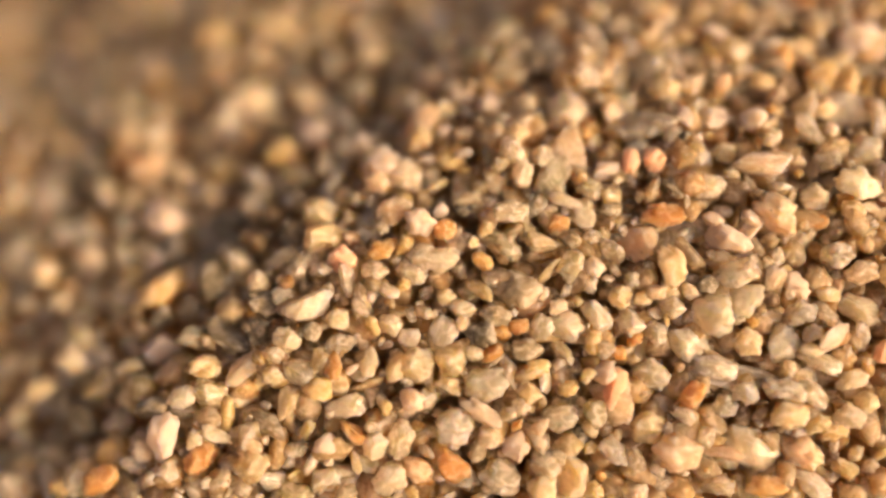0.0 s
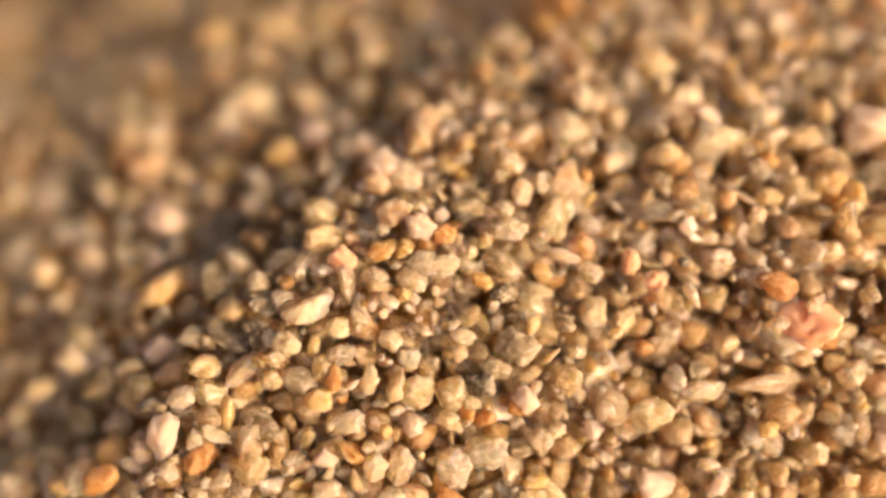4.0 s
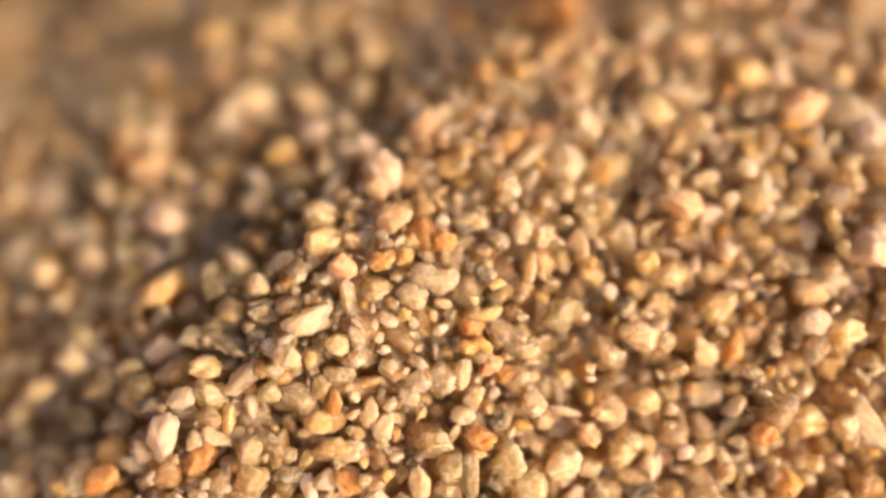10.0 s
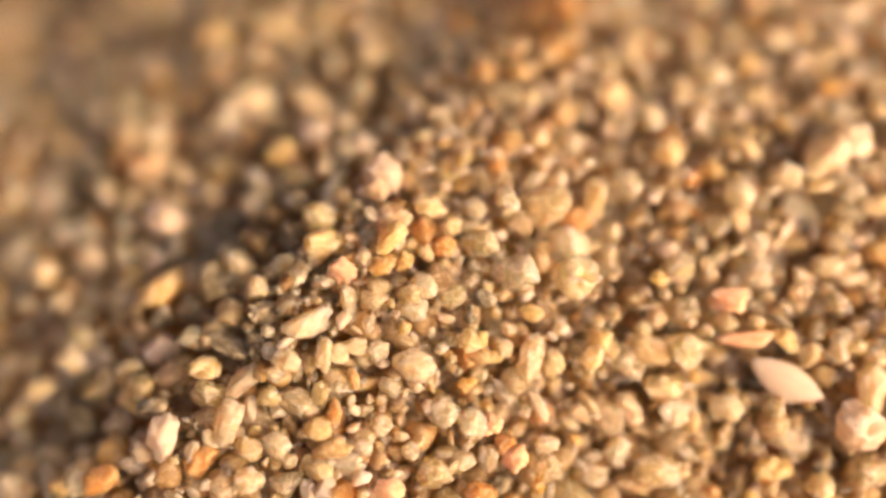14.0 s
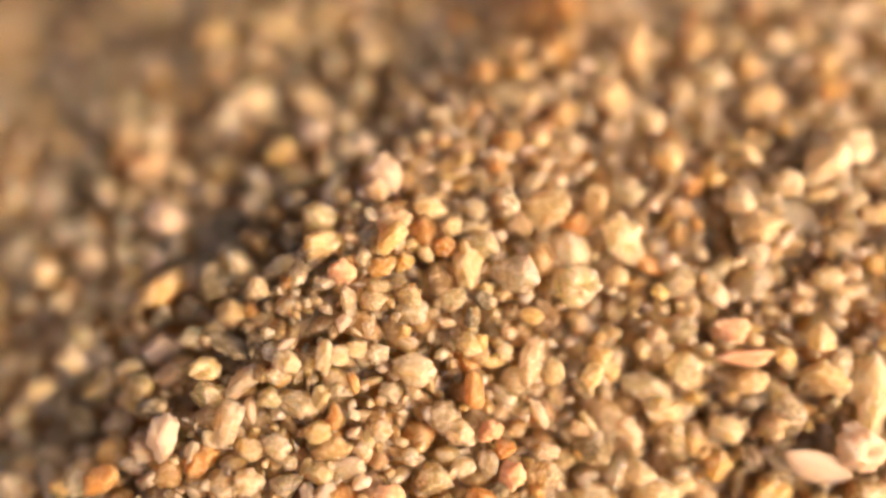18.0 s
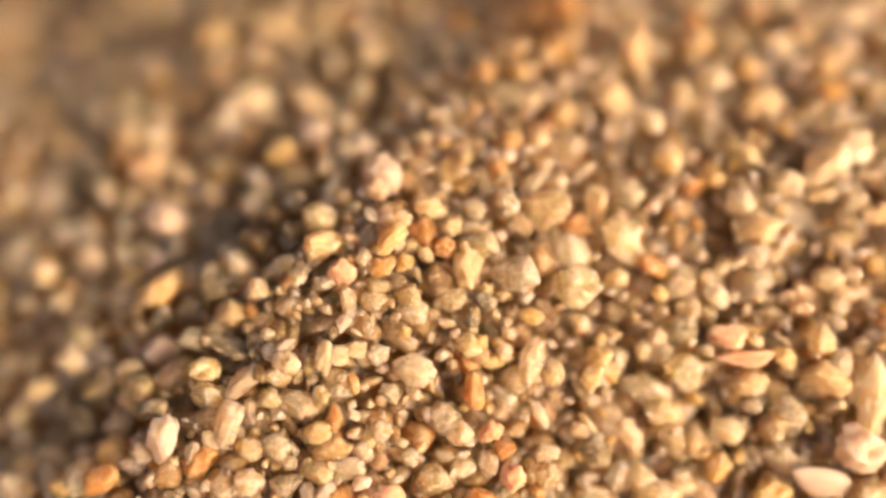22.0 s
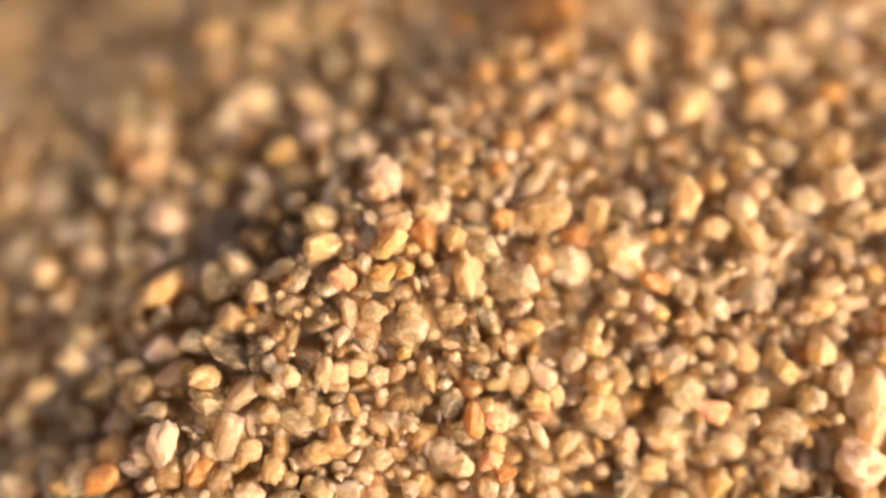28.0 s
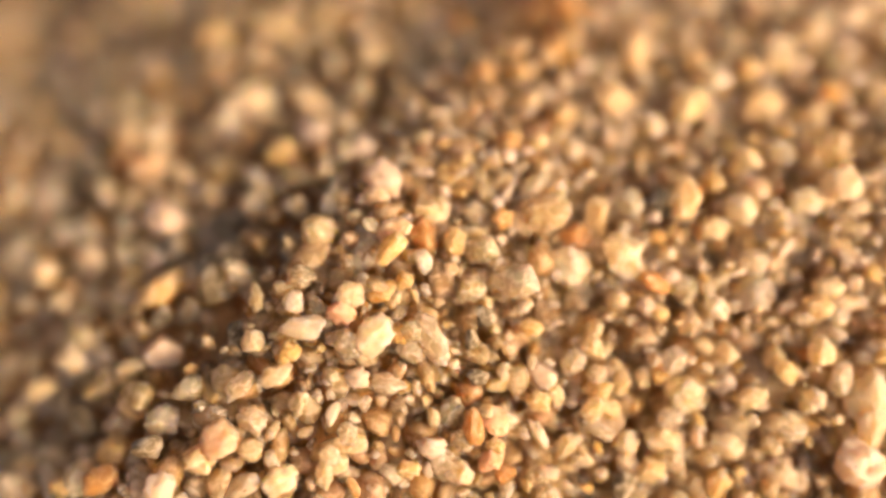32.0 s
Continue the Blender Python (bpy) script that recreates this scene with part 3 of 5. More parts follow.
# the face as it first lies
marked("cream", "block", 4.77, -4.11, 0, 0.98, 0.95, 0)
marked("pink", "block", 5.49, -4.66, 0, 1.16, 1.37, 70)
marked("red", "long", 3.95, -3.26, 0, 1.06, 0.61, 62)
marked("white", "block", 3.78, -2.83, 0, 0.66, 0.61, 60)
marked("cream", "block", 7.15, -2.17, 0, 0.85, 0.77, 0)
marked("cream", "block", 7.94, -3.79, 0, 1.08, 0.79, -10)
marked("milky", "flat", 7.21, -4.64, 0, 1.48, 1.03, -42)
marked("pink", "block", 8.47, -4.82, 0, 1.27, 0.90, -25)
marked("milky", "block", 6.36, -1.47, 0, 1.21, 1.16, 50)
marked("milky", "flat", 7.98, -2.26, 0, 0.98, 0.92, 50)
marked("quartz", "chip", 6.82, -2.95, 0, 2.18, 0.77, -14)
marked("milky", "flat", 5.69, -2.23, 0, 1.06, 0.82, -40)
marked("white", "long", 8.23, -0.86, 0, 0.84, 0.55, -52)
marked("cream", "long", 5.33, -0.45, 0, 1.20, 0.72, -66)
marked("honey", "round", 4.18, -1.12, 0, 0.69, 0.63, 0)
marked("orange", "round", 4.50, -2.10, 0, 0.42, 0.42, 0)
marked("honey", "long", 3.51, -2.17, 0, 0.69, 0.50, 80)
marked("milky", "long", 3.67, -1.60, 0, 1.00, 0.58, -58)
marked("milky", "block", 2.85, -1.81, 0, 0.98, 0.77, 0)
marked("amber", "long", 3.01, -0.36, 0, 0.91, 0.66, 60)
marked("white", "block", 3.60, -0.45, 0, 0.61, 0.61, 0)
marked("orange", "long", 7.54, -5.51, 0, 1.11, 0.58, -5)
marked("red", "block", 10.22, -2.39, 0, 0.66, 0.45, 70)
marked("honey", "block", 9.06, -4.21, 0, 0.85, 0.63, 0)
marked("red", "round", 4.45, 2.11, 0, 0.71, 0.57, 80)
marked("red", "round", 5.10, 2.17, 0, 0.74, 0.63, 80)
marked("white", "block", 3.89, 1.89, 0, 0.87, 0.60, 10)
marked("orange", "long", 5.24, 0.79, 0, 1.21, 0.64, -5)
marked("orange", "block", 2.70, 0.62, 0, 0.65, 0.57, 0)
marked("pink", "round", 7.85, 0.84, 0, 0.99, 1.18, 70)
marked("cream", "round", 2.41, 2.21, 0, 0.57, 0.63, 0)
marked("white", "round", 6.62, 3.17, 0, 0.80, 0.67, 0)
marked("cream", "round", 5.42, 3.94, 0, 0.84, 0.76, 0)
marked("milky", "block", 3.17, 3.45, 0, 1.26, 1.18, 0)
marked("cream", "round", 8.94, 5.13, 0, 0.95, 0.92, 0)
marked("honey", "long", 9.44, 4.37, 0, 1.08, 0.76, 70)
marked("white", "block", 10.61, 5.32, 0, 1.61, 1.24, -20)
marked("milky", "flat", 9.97, 3.42, 0, 1.56, 0.97, 10)
marked("milky", "long", 9.84, 1.49, 0, 1.30, 0.81, -25)
marked("honey", "block", 6.81, 2.30, 0, 0.73, 0.58, 0)
marked("quartz", "round", 9.25, -0.18, 0, 0.80, 0.75, 0)
marked("quartz", "long", 8.00, -3.29, 0, 0.85, 0.58, -30)
marked("amber", "long", 8.80, -2.63, 0, 1.06, 0.53, -30)
marked("quartz", "round", 8.34, -1.51, 0, 0.85, 0.66, 0)
marked("cream", "block", 9.80, -1.44, 0, 1.19, 0.71, -20)
# grains that have come down by six seconds
marked("red", "block", 3.56, -0.50, 6, 0.93, 0.70, -20, rise=4.6, way=((3.5, 3.39, 0.19), (5.5, 3.50, -0.46), (8, 3.59, -0.60), (8.5, 3.52, -0.81), (9, 3.43, -1.82), (9.5, 3.14, -3.02), (10, 3.77, -5.28), (10.5, 3.78, -7.11), (11, 3.79, -8.22)))
marked("amber", "block", 2.10, -1.74, 6, 1.13, 1.08, -30, rise=4.8)
marked("quartz", "flat", 3.01, -1.23, 6, 1.19, 0.81, -62, rise=4.8)
marked("green", "round", 3.71, -1.21, 6, 0.62, 0.79, 80, rise=4.8)
marked("red", "block", 8.72, -4.45, 6, 1.47, 1.79, 78, rise=4.4, way=((3.5, 8.74, -0.79), (4.5, 8.71, -2.82), (5.5, 8.72, -4.43), (7.5, 8.73, -4.53), (8, 8.77, -4.75), (8.5, 8.78, -5.39), (9, 8.61, -6.08), (9.5, 8.44, -7.12), (10, 8.33, -8.37), (11, 8.36, -8.95)), label="salmon red angular stone fragment on the slope")
marked("white", "block", 6.15, -4.88, 6, 0.84, 0.89, -50, rise=4.8)
marked("milky", "long", 1.29, -4.49, 6, 1.24, 0.61, -32, rise=4.8)
marked("milky", "block", 8.30, -2.84, 6, 1.83, 1.19, -15, rise=4.6)
marked("green", "block", 0.55, -3.13, 6, 1.31, 0.96, -10, rise=4.8)
marked("pink", "block", 5.81, 3.21, 6, 1.20, 0.85, -15, rise=4.6)
marked("red", "long", 5.09, -1.62, 6, 1.03, 0.62, -60, rise=4.8)
marked("quartz", "block", 3.60, -3.64, 6, 1.41, 1.25, 40, rise=4.8)
marked("pink", "round", 2.18, -2.94, 6, 0.74, 0.62, 0, rise=4.8)
marked("cream", "round", 4.29, -4.59, 6, 0.64, 0.84, 70, rise=4.8)
marked("orange", "block", 6.87, -5.37, 6, 0.68, 0.71, 0, rise=4.8)
marked("quartz", "round", 7.76, -5.56, 6, 1.06, 0.87, 0, rise=4.8)
marked("quartz", "block", 10.11, -4.91, 6, 1.14, 1.36, 70, rise=4.8)
marked("honey", "round", 4.97, -3.87, 6, 0.62, 0.75, 80, rise=4.8)
marked("honey", "block", 1.00, -2.29, 6, 0.72, 0.66, 0, rise=4.8)
marked("amber", "long", 6.11, 0.95, 6, 1.88, 1.02, -15, rise=4.6)
marked("honey", "long", 8.82, 1.09, 6, 1.24, 0.86, 15, rise=4.6)
marked("milky", "block", 10.44, 5.42, 6, 1.50, 1.10, 20, rise=4.6)
marked("honey", "block", 8.02, 6.51, 6, 1.20, 0.86, -35, rise=4.6)
marked("quartz", "round", 4.01, -2.32, 6, 0.76, 0.81, 0, rise=4.8)
marked("green", "block", 1.62, -5.44, 6, 0.69, 0.79, 0, rise=4.8)
marked("cream", "block", 9.60, -2.70, 6, 0.76, 0.81, 0, rise=4.6)
marked("honey", "round", 10.65, 0.01, 6, 1.09, 0.96, 0, rise=4.6)
marked("milky", "block", 7.96, 3.24, 6, 1.14, 0.86, 20, rise=4.6)
marked("cream", "block", 5.65, -4.20, 6, 0.81, 0.95, 70, rise=4.8)
# by nine seconds
marked("orange", "round", 0.89, -3.34, 9, 0.67, 0.84, 75, rise=8.4)
marked("amber", "block", -0.21, -4.20, 9, 0.83, 0.91, 60, rise=8.4)
marked("amber", "block", 1.64, -4.38, 9, 1.11, 1.03, -20, rise=8.4)
marked("green", "long", 0.62, -4.48, 9, 1.24, 0.55, 85, rise=8.4)
marked("milky", "block", 2.79, -2.70, 9, 1.09, 0.82, 30, rise=8.2)
marked("red", "block", 5.39, -2.80, 9, 1.27, 0.84, -20, rise=8.4)
marked("quartz", "flat", 8.10, -4.05, 9, 1.59, 0.93, -38, rise=8.4)
marked("honey", "round", 9.48, -4.64, 9, 0.85, 0.79, 0, rise=8.4)
marked("red", "block", 8.78, -5.77, 9, 1.01, 0.68, 0, rise=8.4)
marked("white", "long", 9.54, -2.81, 9, 1.01, 0.49, 16, rise=8.4)
marked("orange", "round", 7.73, -0.48, 9, 0.71, 0.80, 80, rise=8.2)
marked("pink", "round", 9.49, -1.84, 9, 0.87, 0.76, 0, rise=8.2)
marked("milky", "round", 5.00, -3.54, 9, 1.01, 0.88, 0, rise=8.4)
marked("milky", "block", 6.39, -1.94, 9, 1.04, 1.12, 60, rise=8.4)
marked("white", "block", 3.28, -4.89, 9, 0.87, 0.63, 10, rise=8.4)
marked("quartz", "round", 4.46, -4.72, 9, 0.86, 0.82, 0, rise=8.4)
marked("honey", "block", 6.32, -4.07, 9, 1.42, 1.12, 20, rise=8.4)
marked("honey", "block", 10.38, -3.55, 9, 0.87, 0.82, 0, rise=8.4)
marked("white", "block", 10.90, 4.28, 9, 1.24, 1.09, 0, rise=8.2)
marked("pink", "block", 9.21, 5.02, 9, 1.50, 1.04, 20, rise=8.2)
marked("cream", "block", 7.49, 2.60, 9, 1.19, 0.79, 0, rise=8.2)
marked("cream", "block", 4.32, -1.77, 9, 0.76, 0.83, 0, rise=8.4)
# by thirteen seconds
marked("white", "shell", 8.30, -2.20, 13, 2.08, 0.86, -30, rise=10.4, way=((10, 9.49, 5.82), (10.5, 9.29, 4.98), (11, 9.00, 3.81), (11.5, 8.26, 2.85), (12, 8.26, 0.44), (12.5, 8.23, -0.82), (13, 8.30, -2.20), (13.5, 8.34, -3.04), (14, 8.34, -3.21), (16.5, 8.42, -3.45), (17, 8.42, -3.45), (17.5, 8.31, -3.99), (18, 9.24, -5.26), (18.5, 9.31, -5.67), (24, 9.31, -5.71), (27.5, 9.38, -6.37), (32, 9.38, -6.40)), label="smooth pinkish white shell piece lying on the sand")
marked("white", "round", 10.11, -3.48, 13, 1.33, 1.50, 70, rise=11.8)
marked("red", "block", 1.78, -4.21, 13, 0.79, 0.79, -40, rise=12.6, way=((12.5, 1.64, -3.72), (13, 1.78, -4.21), (13.5, 1.75, -4.95), (16.5, 1.72, -5.01), (18, 1.68, -5.39), (24, 1.68, -5.52), (25, 1.30, -6.23), (26, 1.30, -6.76), (32, 1.30, -6.83)))
marked("pink", "long", 4.52, -3.40, 13, 1.02, 0.64, -60, rise=12.6)
marked("cream", "long", 7.29, -3.37, 13, 1.58, 0.58, 2, rise=12.4)
marked("honey", "round", 2.54, -2.73, 13, 0.50, 0.63, 80, rise=12.6)
marked("honey", "block", 0.62, -2.12, 13, 0.71, 0.62, -15, rise=12.4)
marked("red", "long", 7.13, -0.67, 13, 1.12, 0.69, -8, rise=12.4, way=((12.5, 7.01, -0.05), (13, 7.13, -0.67), (14, 6.95, -1.15), (16.5, 7.33, -1.64), (17.5, 7.17, -1.71), (18.5, 6.95, -2.06), (24, 6.95, -2.09), (25.5, 6.91, -2.32), (27.5, 6.54, -3.84), (32, 6.59, -4.02)))
marked("honey", "round", 5.25, -0.35, 13, 0.50, 0.47, 0, rise=12)
marked("amber", "round", 2.49, 1.16, 13, 1.35, 1.38, 0, rise=11.6)
marked("amber", "round", 3.20, -0.57, 13, 1.27, 1.22, 0, rise=11.6)
marked("red", "block", -1.25, -5.60, 13, 0.78, 0.61, 0, rise=12.4)
marked("amber", "long", 3.69, -5.50, 13, 1.21, 0.72, 0, rise=12.6)
marked("milky", "block", -0.66, -2.68, 13, 1.09, 0.88, 0, rise=11.5)
marked("honey", "long", 4.96, -2.01, 13, 1.57, 0.84, -15, rise=12.6)
marked("amber", "block", 0.87, 0.15, 13, 0.84, 1.04, 70, rise=11.8)
marked("quartz", "block", 1.72, -0.54, 13, 1.09, 1.24, 70, rise=11.8)
marked("cream", "block", 6.91, -1.18, 13, 0.66, 0.63, 0, rise=12.4)
marked("milky", "long", 9.51, 2.58, 13, 1.59, 0.93, 25, rise=12.2)
marked("milky", "block", 10.40, 2.99, 13, 1.31, 1.02, 10, rise=12.2)
marked("cream", "block", 8.67, 2.18, 13, 1.01, 0.81, 0, rise=12.2)
marked("white", "round", 6.02, 0.78, 13, 0.59, 0.50, -40, rise=12)
marked("cream", "round", 9.94, -5.63, 13, 0.66, 0.78, -60, rise=12.6)
marked("amber", "round", 0.21, -1.07, 13, 0.76, 0.81, 0, rise=11.5)
marked("amber", "round", -0.79, -1.06, 13, 0.59, 0.67, 0, rise=11.5)
marked("milky", "block", 0.62, -4.10, 13, 0.81, 0.94, 70, rise=12.4)
# later
marked("amber", "flat", 4.92, -3.45, 19, 1.63, 0.86, -32, rise=17.4)
marked("green", "round", 3.61, -4.95, 19, 0.93, 0.99, 0, rise=17.6)
marked("pink", "round", 0.41, -4.32, 19, 0.70, 0.83, 80, rise=16)
marked("amber", "long", 4.43, 0.15, 19, 1.57, 1.03, -70, rise=16)
marked("honey", "round", 6.85, 5.55, 19, 0.95, 0.89, 0, rise=14.5)
marked("cream", "long", 5.19, 5.33, 19, 1.43, 0.82, 80, rise=14.5)
marked("cream", "block", 8.18, 3.84, 19, 1.25, 1.07, 0, rise=14.5)
marked("honey", "round", 10.14, 4.93, 19, 0.91, 1.13, 80, rise=14.5)
marked("orange", "long", 0.76, -3.36, 19, 0.59, 1.00, 0, rise=16)
marked("cream", "round", 4.25, -0.71, 19, 0.56, 0.61, 0, rise=16)
marked("dark", "block", 0.83, -2.88, 28, 0.51, 0.60, 70, rise=24.8)
marked("red", "round", 1.22, -4.00, 28, 0.73, 0.79, 0, rise=25.2)
marked("amber", "block", 0.63, -0.93, 28, 0.89, 0.81, 0, rise=24.5)
marked("honey", "round", 7.32, -2.65, 28, 0.87, 0.83, 0, rise=26.8)
marked("orange", "round", 5.28, -3.03, 28, 0.60, 0.57, 0, rise=26.8)
marked("cream", "round", -3.99, -5.11, 28, 0.74, 0.82, 70, rise=26.8)
marked("dark", "block", 4.37, -5.65, 28, 0.70, 0.83, 0, rise=26.8)
marked("cream", "round", 4.51, -4.69, 28, 0.70, 0.83, 0, rise=26.8)
marked("orange", "round", -1.04, -1.99, 31, 0.55, 0.70, 80, rise=29.2)
marked("quartz", "long", -0.29, -2.13, 31, 1.50, 0.75, -62, rise=29.4)
marked("milky", "block", -1.71, -2.01, 31, 1.25, 0.98, 50, rise=29.4)
marked("milky", "flat", -3.24, -1.84, 31, 1.14, 0.66, 0, rise=29.4)
marked("pink", "block", -5.20, -4.45, 31, 1.25, 0.93, 40, rise=29.6)
marked("white", "round", -0.24, -4.67, 31, 0.56, 0.83, 85, rise=29.4)
marked("milky", "block", -6.72, -4.14, 31, 0.95, 0.84, 30, rise=29.4)
marked("cream", "block", -3.88, -5.34, 31, 1.06, 0.79, 30, rise=29.6)
# passing grains
marked("orange", "block", 7.96, 0.56, 3, 1.06, 0.76, -10, rise=2.0)
marked("milky", "block", 6.59, 3.26, 3, 1.52, 1.27, 0, rise=1.6)
marked("amber", "long", 4.98, -2.24, 3, 1.28, 0.83, 30, rise=2.2)
marked("white", "block", 1.95, -2.92, 3, 0.71, 0.66, 0, rise=2.2)
marked("green", "block", 3.54, -1.86, 7, 0.98, 0.62, -10, rise=6.5)
marked("green", "block", 1.29, -2.67, 7, 0.63, 0.58, 0, rise=6.4)
marked("amber", "long", 1.62, -2.14, 8, 1.24, 0.84, 70, rise=7.2)
marked("white", "round", 6.55, 3.27, 8, 0.64, 0.54, 0, rise=6.8)
marked("white", "block", 8.89, -1.71, 10, 0.90, 0.79, 0, rise=9.2)
marked("milky", "flat", 10.23, -4.18, 10, 1.65, 0.85, -48, rise=9.2)
marked("orange", "block", 8.33, -5.62, 10, 0.85, 0.82, 0, rise=9.2)
marked("white", "round", 10.68, 0.22, 10, 1.23, 0.91, 0, rise=9)
marked("red", "round", 1.13, -3.47, 11, 0.63, 0.57, 0, rise=10.4)
marked("orange", "round", 1.46, -3.80, 11, 0.58, 0.55, 0, rise=10.4)
marked("white", "round", 10.49, -3.57, 11, 1.38, 1.22, 0, rise=10.2)
marked("pink", "block", 7.70, 5.64, 11, 1.16, 0.80, 10, rise=10)
marked("dark", "block", 1.00, -0.87, 11, 0.55, 0.60, 60, rise=10.2)
marked("red", "long", 7.40, 2.63, 12, 1.62, 0.48, 12, rise=11)
marked("white", "block", 5.49, -1.64, 12, 0.84, 0.70, 0, rise=11.2)
marked("amber", "block", 10.24, -0.54, 12, 1.26, 1.12, 0, rise=11.2)
marked("orange", "block", 1.64, -3.72, 12, 0.68, 0.76, 60, rise=11.2, bury=13)
marked("cream", "long", 0.63, -0.38, 17, 0.82, 1.23, 0, rise=15)
marked("honey", "block", 9.25, -2.76, 17, 1.53, 0.98, -30, rise=15)
marked("white", "round", 4.96, -0.96, 24, 0.56, 0.54, 0, rise=23)
marked("cream", "block", 7.76, 0.58, 24, 1.27, 0.99, 20, rise=15)
marked("honey", "round", 9.12, -1.37, 28, 0.84, 0.92, 0, rise=26.6)
marked("cream", "long", 7.66, 0.29, 28, 1.41, 0.62, -60, rise=26.6)
marked("cream", "block", 9.90, 1.58, 28, 1.19, 1.00, 30, rise=26.6)
marked("milky", "block", 9.02, 1.29, 28, 1.14, 0.86, 0, rise=26.6)
marked("white", "block", 2.40, -3.06, 28, 0.69, 0.77, 60, rise=26.6)
marked("honey", "block", 2.33, -3.61, 28, 0.76, 0.63, 0, rise=26.6)
# the face and the crest as they first lie
marked("milky", "block", -0.45, -0.19, 0, 0.80, 0.73, 20)
marked("ivory", "block", -1.58, -0.52, 0, 0.73, 0.60, 0)
marked("milky", "block", -0.78, -2.10, 0, 0.66, 0.59, 90)
marked("ivory", "block", 0.01, -1.96, 0, 1.05, 0.72, 60)
marked("cream", "block", 0.08, -1.11, 0, 0.53, 0.46, 0)
marked("honey", "block", -2.87, -3.26, 0, 0.79, 0.59, 0)
marked("honey", "round", -0.92, -0.85, 0, 0.40, 0.40, 0)
marked("honey", "long", -3.18, -4.21, 0, 0.59, 0.33, 60)
marked("milky", "block", -1.56, -4.56, 0, 0.72, 0.65, 90)
marked("smoky", "block", -0.97, -4.44, 0, 1.05, 0.66, 85)
marked("honey", "round", -1.30, -3.66, 0, 0.46, 0.29, 80)
marked("ivory", "block", -2.79, -5.39, 0, 0.92, 0.79, 20)
marked("ivory", "block", -1.23, -5.35, 0, 0.92, 0.78, 50)
marked("honey", "chip", -2.02, -4.97, 0, 0.66, 0.24, 100)
marked("pink", "block", 2.65, -1.37, 0, 0.59, 0.53, 20)
marked("ivory", "block", 2.32, -1.83, 0, 0.79, 0.59, 60)
marked("cream", "round", 2.28, 0.15, 0, 0.80, 0.53, -20)
marked("ivory", "block", 2.05, -1.04, 0, 0.59, 0.53, 80)
marked("ivory", "block", 1.84, -3.65, 0, 0.52, 0.52, 0)
marked("honey", "round", 2.91, -3.21, 0, 0.53, 0.53, 0)
marked("quartz", "block", 2.36, -5.01, 0, 0.78, 0.78, 0)
marked("rosy", "block", 4.38, -1.71, 0, 0.79, 0.73, 0)
marked("smoky", "block", 4.85, -2.90, 0, 1.06, 0.93, -30)
marked("cream", "round", 4.31, -3.29, 0, 0.59, 0.40, -70)
marked("honey", "round", 4.23, -3.68, 0, 0.46, 0.40, 0)
marked("quartz", "flat", 6.32, -2.75, 0, 1.18, 0.66, -20)
marked("ivory", "block", 5.35, -1.31, 0, 0.66, 0.66, 0)
marked("straw", "block", 4.97, -1.97, 0, 0.66, 0.59, -30)
marked("quartz", "round", 7.70, -3.18, 0, 0.78, 0.59, -25)
marked("milky", "block", 7.06, -3.28, 0, 0.79, 0.72, -60)
marked("ivory", "round", 8.58, -1.95, 0, 0.52, 0.46, 0)
marked("cream", "long", 8.59, -2.34, 0, 0.72, 0.37, -10)
marked("cream", "flat", 9.49, -3.08, 0, 0.92, 0.53, 15)
marked("smoky", "long", 8.60, -3.40, 0, 1.05, 0.52, -35)
marked("ivory", "block", 9.36, -3.84, 0, 0.91, 0.78, -20)
marked("honey", "round", 8.74, -4.05, 0, 0.66, 0.52, 0)
marked("ivory", "round", 5.58, -3.85, 0, 0.59, 0.46, -30)
marked("smoky", "round", 4.48, -4.98, 0, 0.72, 0.53, 90)
marked("smoky", "block", 6.10, -4.31, 0, 0.65, 0.52, 90)
marked("smoky", "flat", 6.59, -3.70, 0, 0.73, 0.66, 0)
marked("smoky", "round", 6.41, -5.53, 0, 0.79, 0.59, 0)
marked("honey", "long", 9.43, -5.12, 0, 0.79, 0.46, -35)
marked("ivory", "block", 8.60, -5.49, 0, 1.05, 0.59, -30)
marked("rosy", "block", 9.86, -0.52, 0, 0.93, 0.66, 20)
marked("orange", "round", -1.94, 1.83, 0, 0.42, 0.35, 0)
marked("cream", "block", 1.80, 2.83, 0, 0.75, 0.69, 0)
marked("pink", "block", 1.85, 1.78, 0, 0.82, 0.61, 80)
marked("quartz", "block", 1.55, 0.95, 0, 1.00, 0.67, 0)
marked("cream", "chip", 2.89, 1.15, 0, 0.94, 0.33, -20)
marked("straw", "block", 3.53, 1.43, 0, 0.68, 0.61, 0)
marked("cream", "block", 5.45, 6.19, 0, 1.32, 0.88, 0)
marked("rosy", "flat", 7.58, 2.02, 0, 1.47, 0.67, 0)
marked("rosy", "block", 6.19, 1.49, 0, 1.21, 0.67, 10)
marked("cream", "block", 8.91, 1.23, 0, 0.88, 0.81, -60)
marked("honey", "block", 9.62, 0.94, 0, 0.73, 0.53, -10)
marked("honey", "long", 7.94, 4.15, 0, 0.77, 0.49, 0)
marked("pink", "round", 6.91, 4.05, 0, 0.56, 0.49, 80)
marked("honey", "block", 7.75, 6.13, 0, 1.03, 0.88, 0)
marked("cream", "block", 9.34, 3.47, 0, 0.69, 0.62, 0)
# dark grains put in as the shade that pools between the grains
marked("dark", "block", 6.16, -0.78, 0, 0.60, 0.53, 0)
marked("dark", "block", 6.80, -1.63, 0, 0.53, 0.37, 10)
marked("dark", "round", 0.49, 0.94, 0, 0.54, 0.38, 0)
marked("green", "block", 1.14, -1.58, 0, 0.60, 0.93, 80)
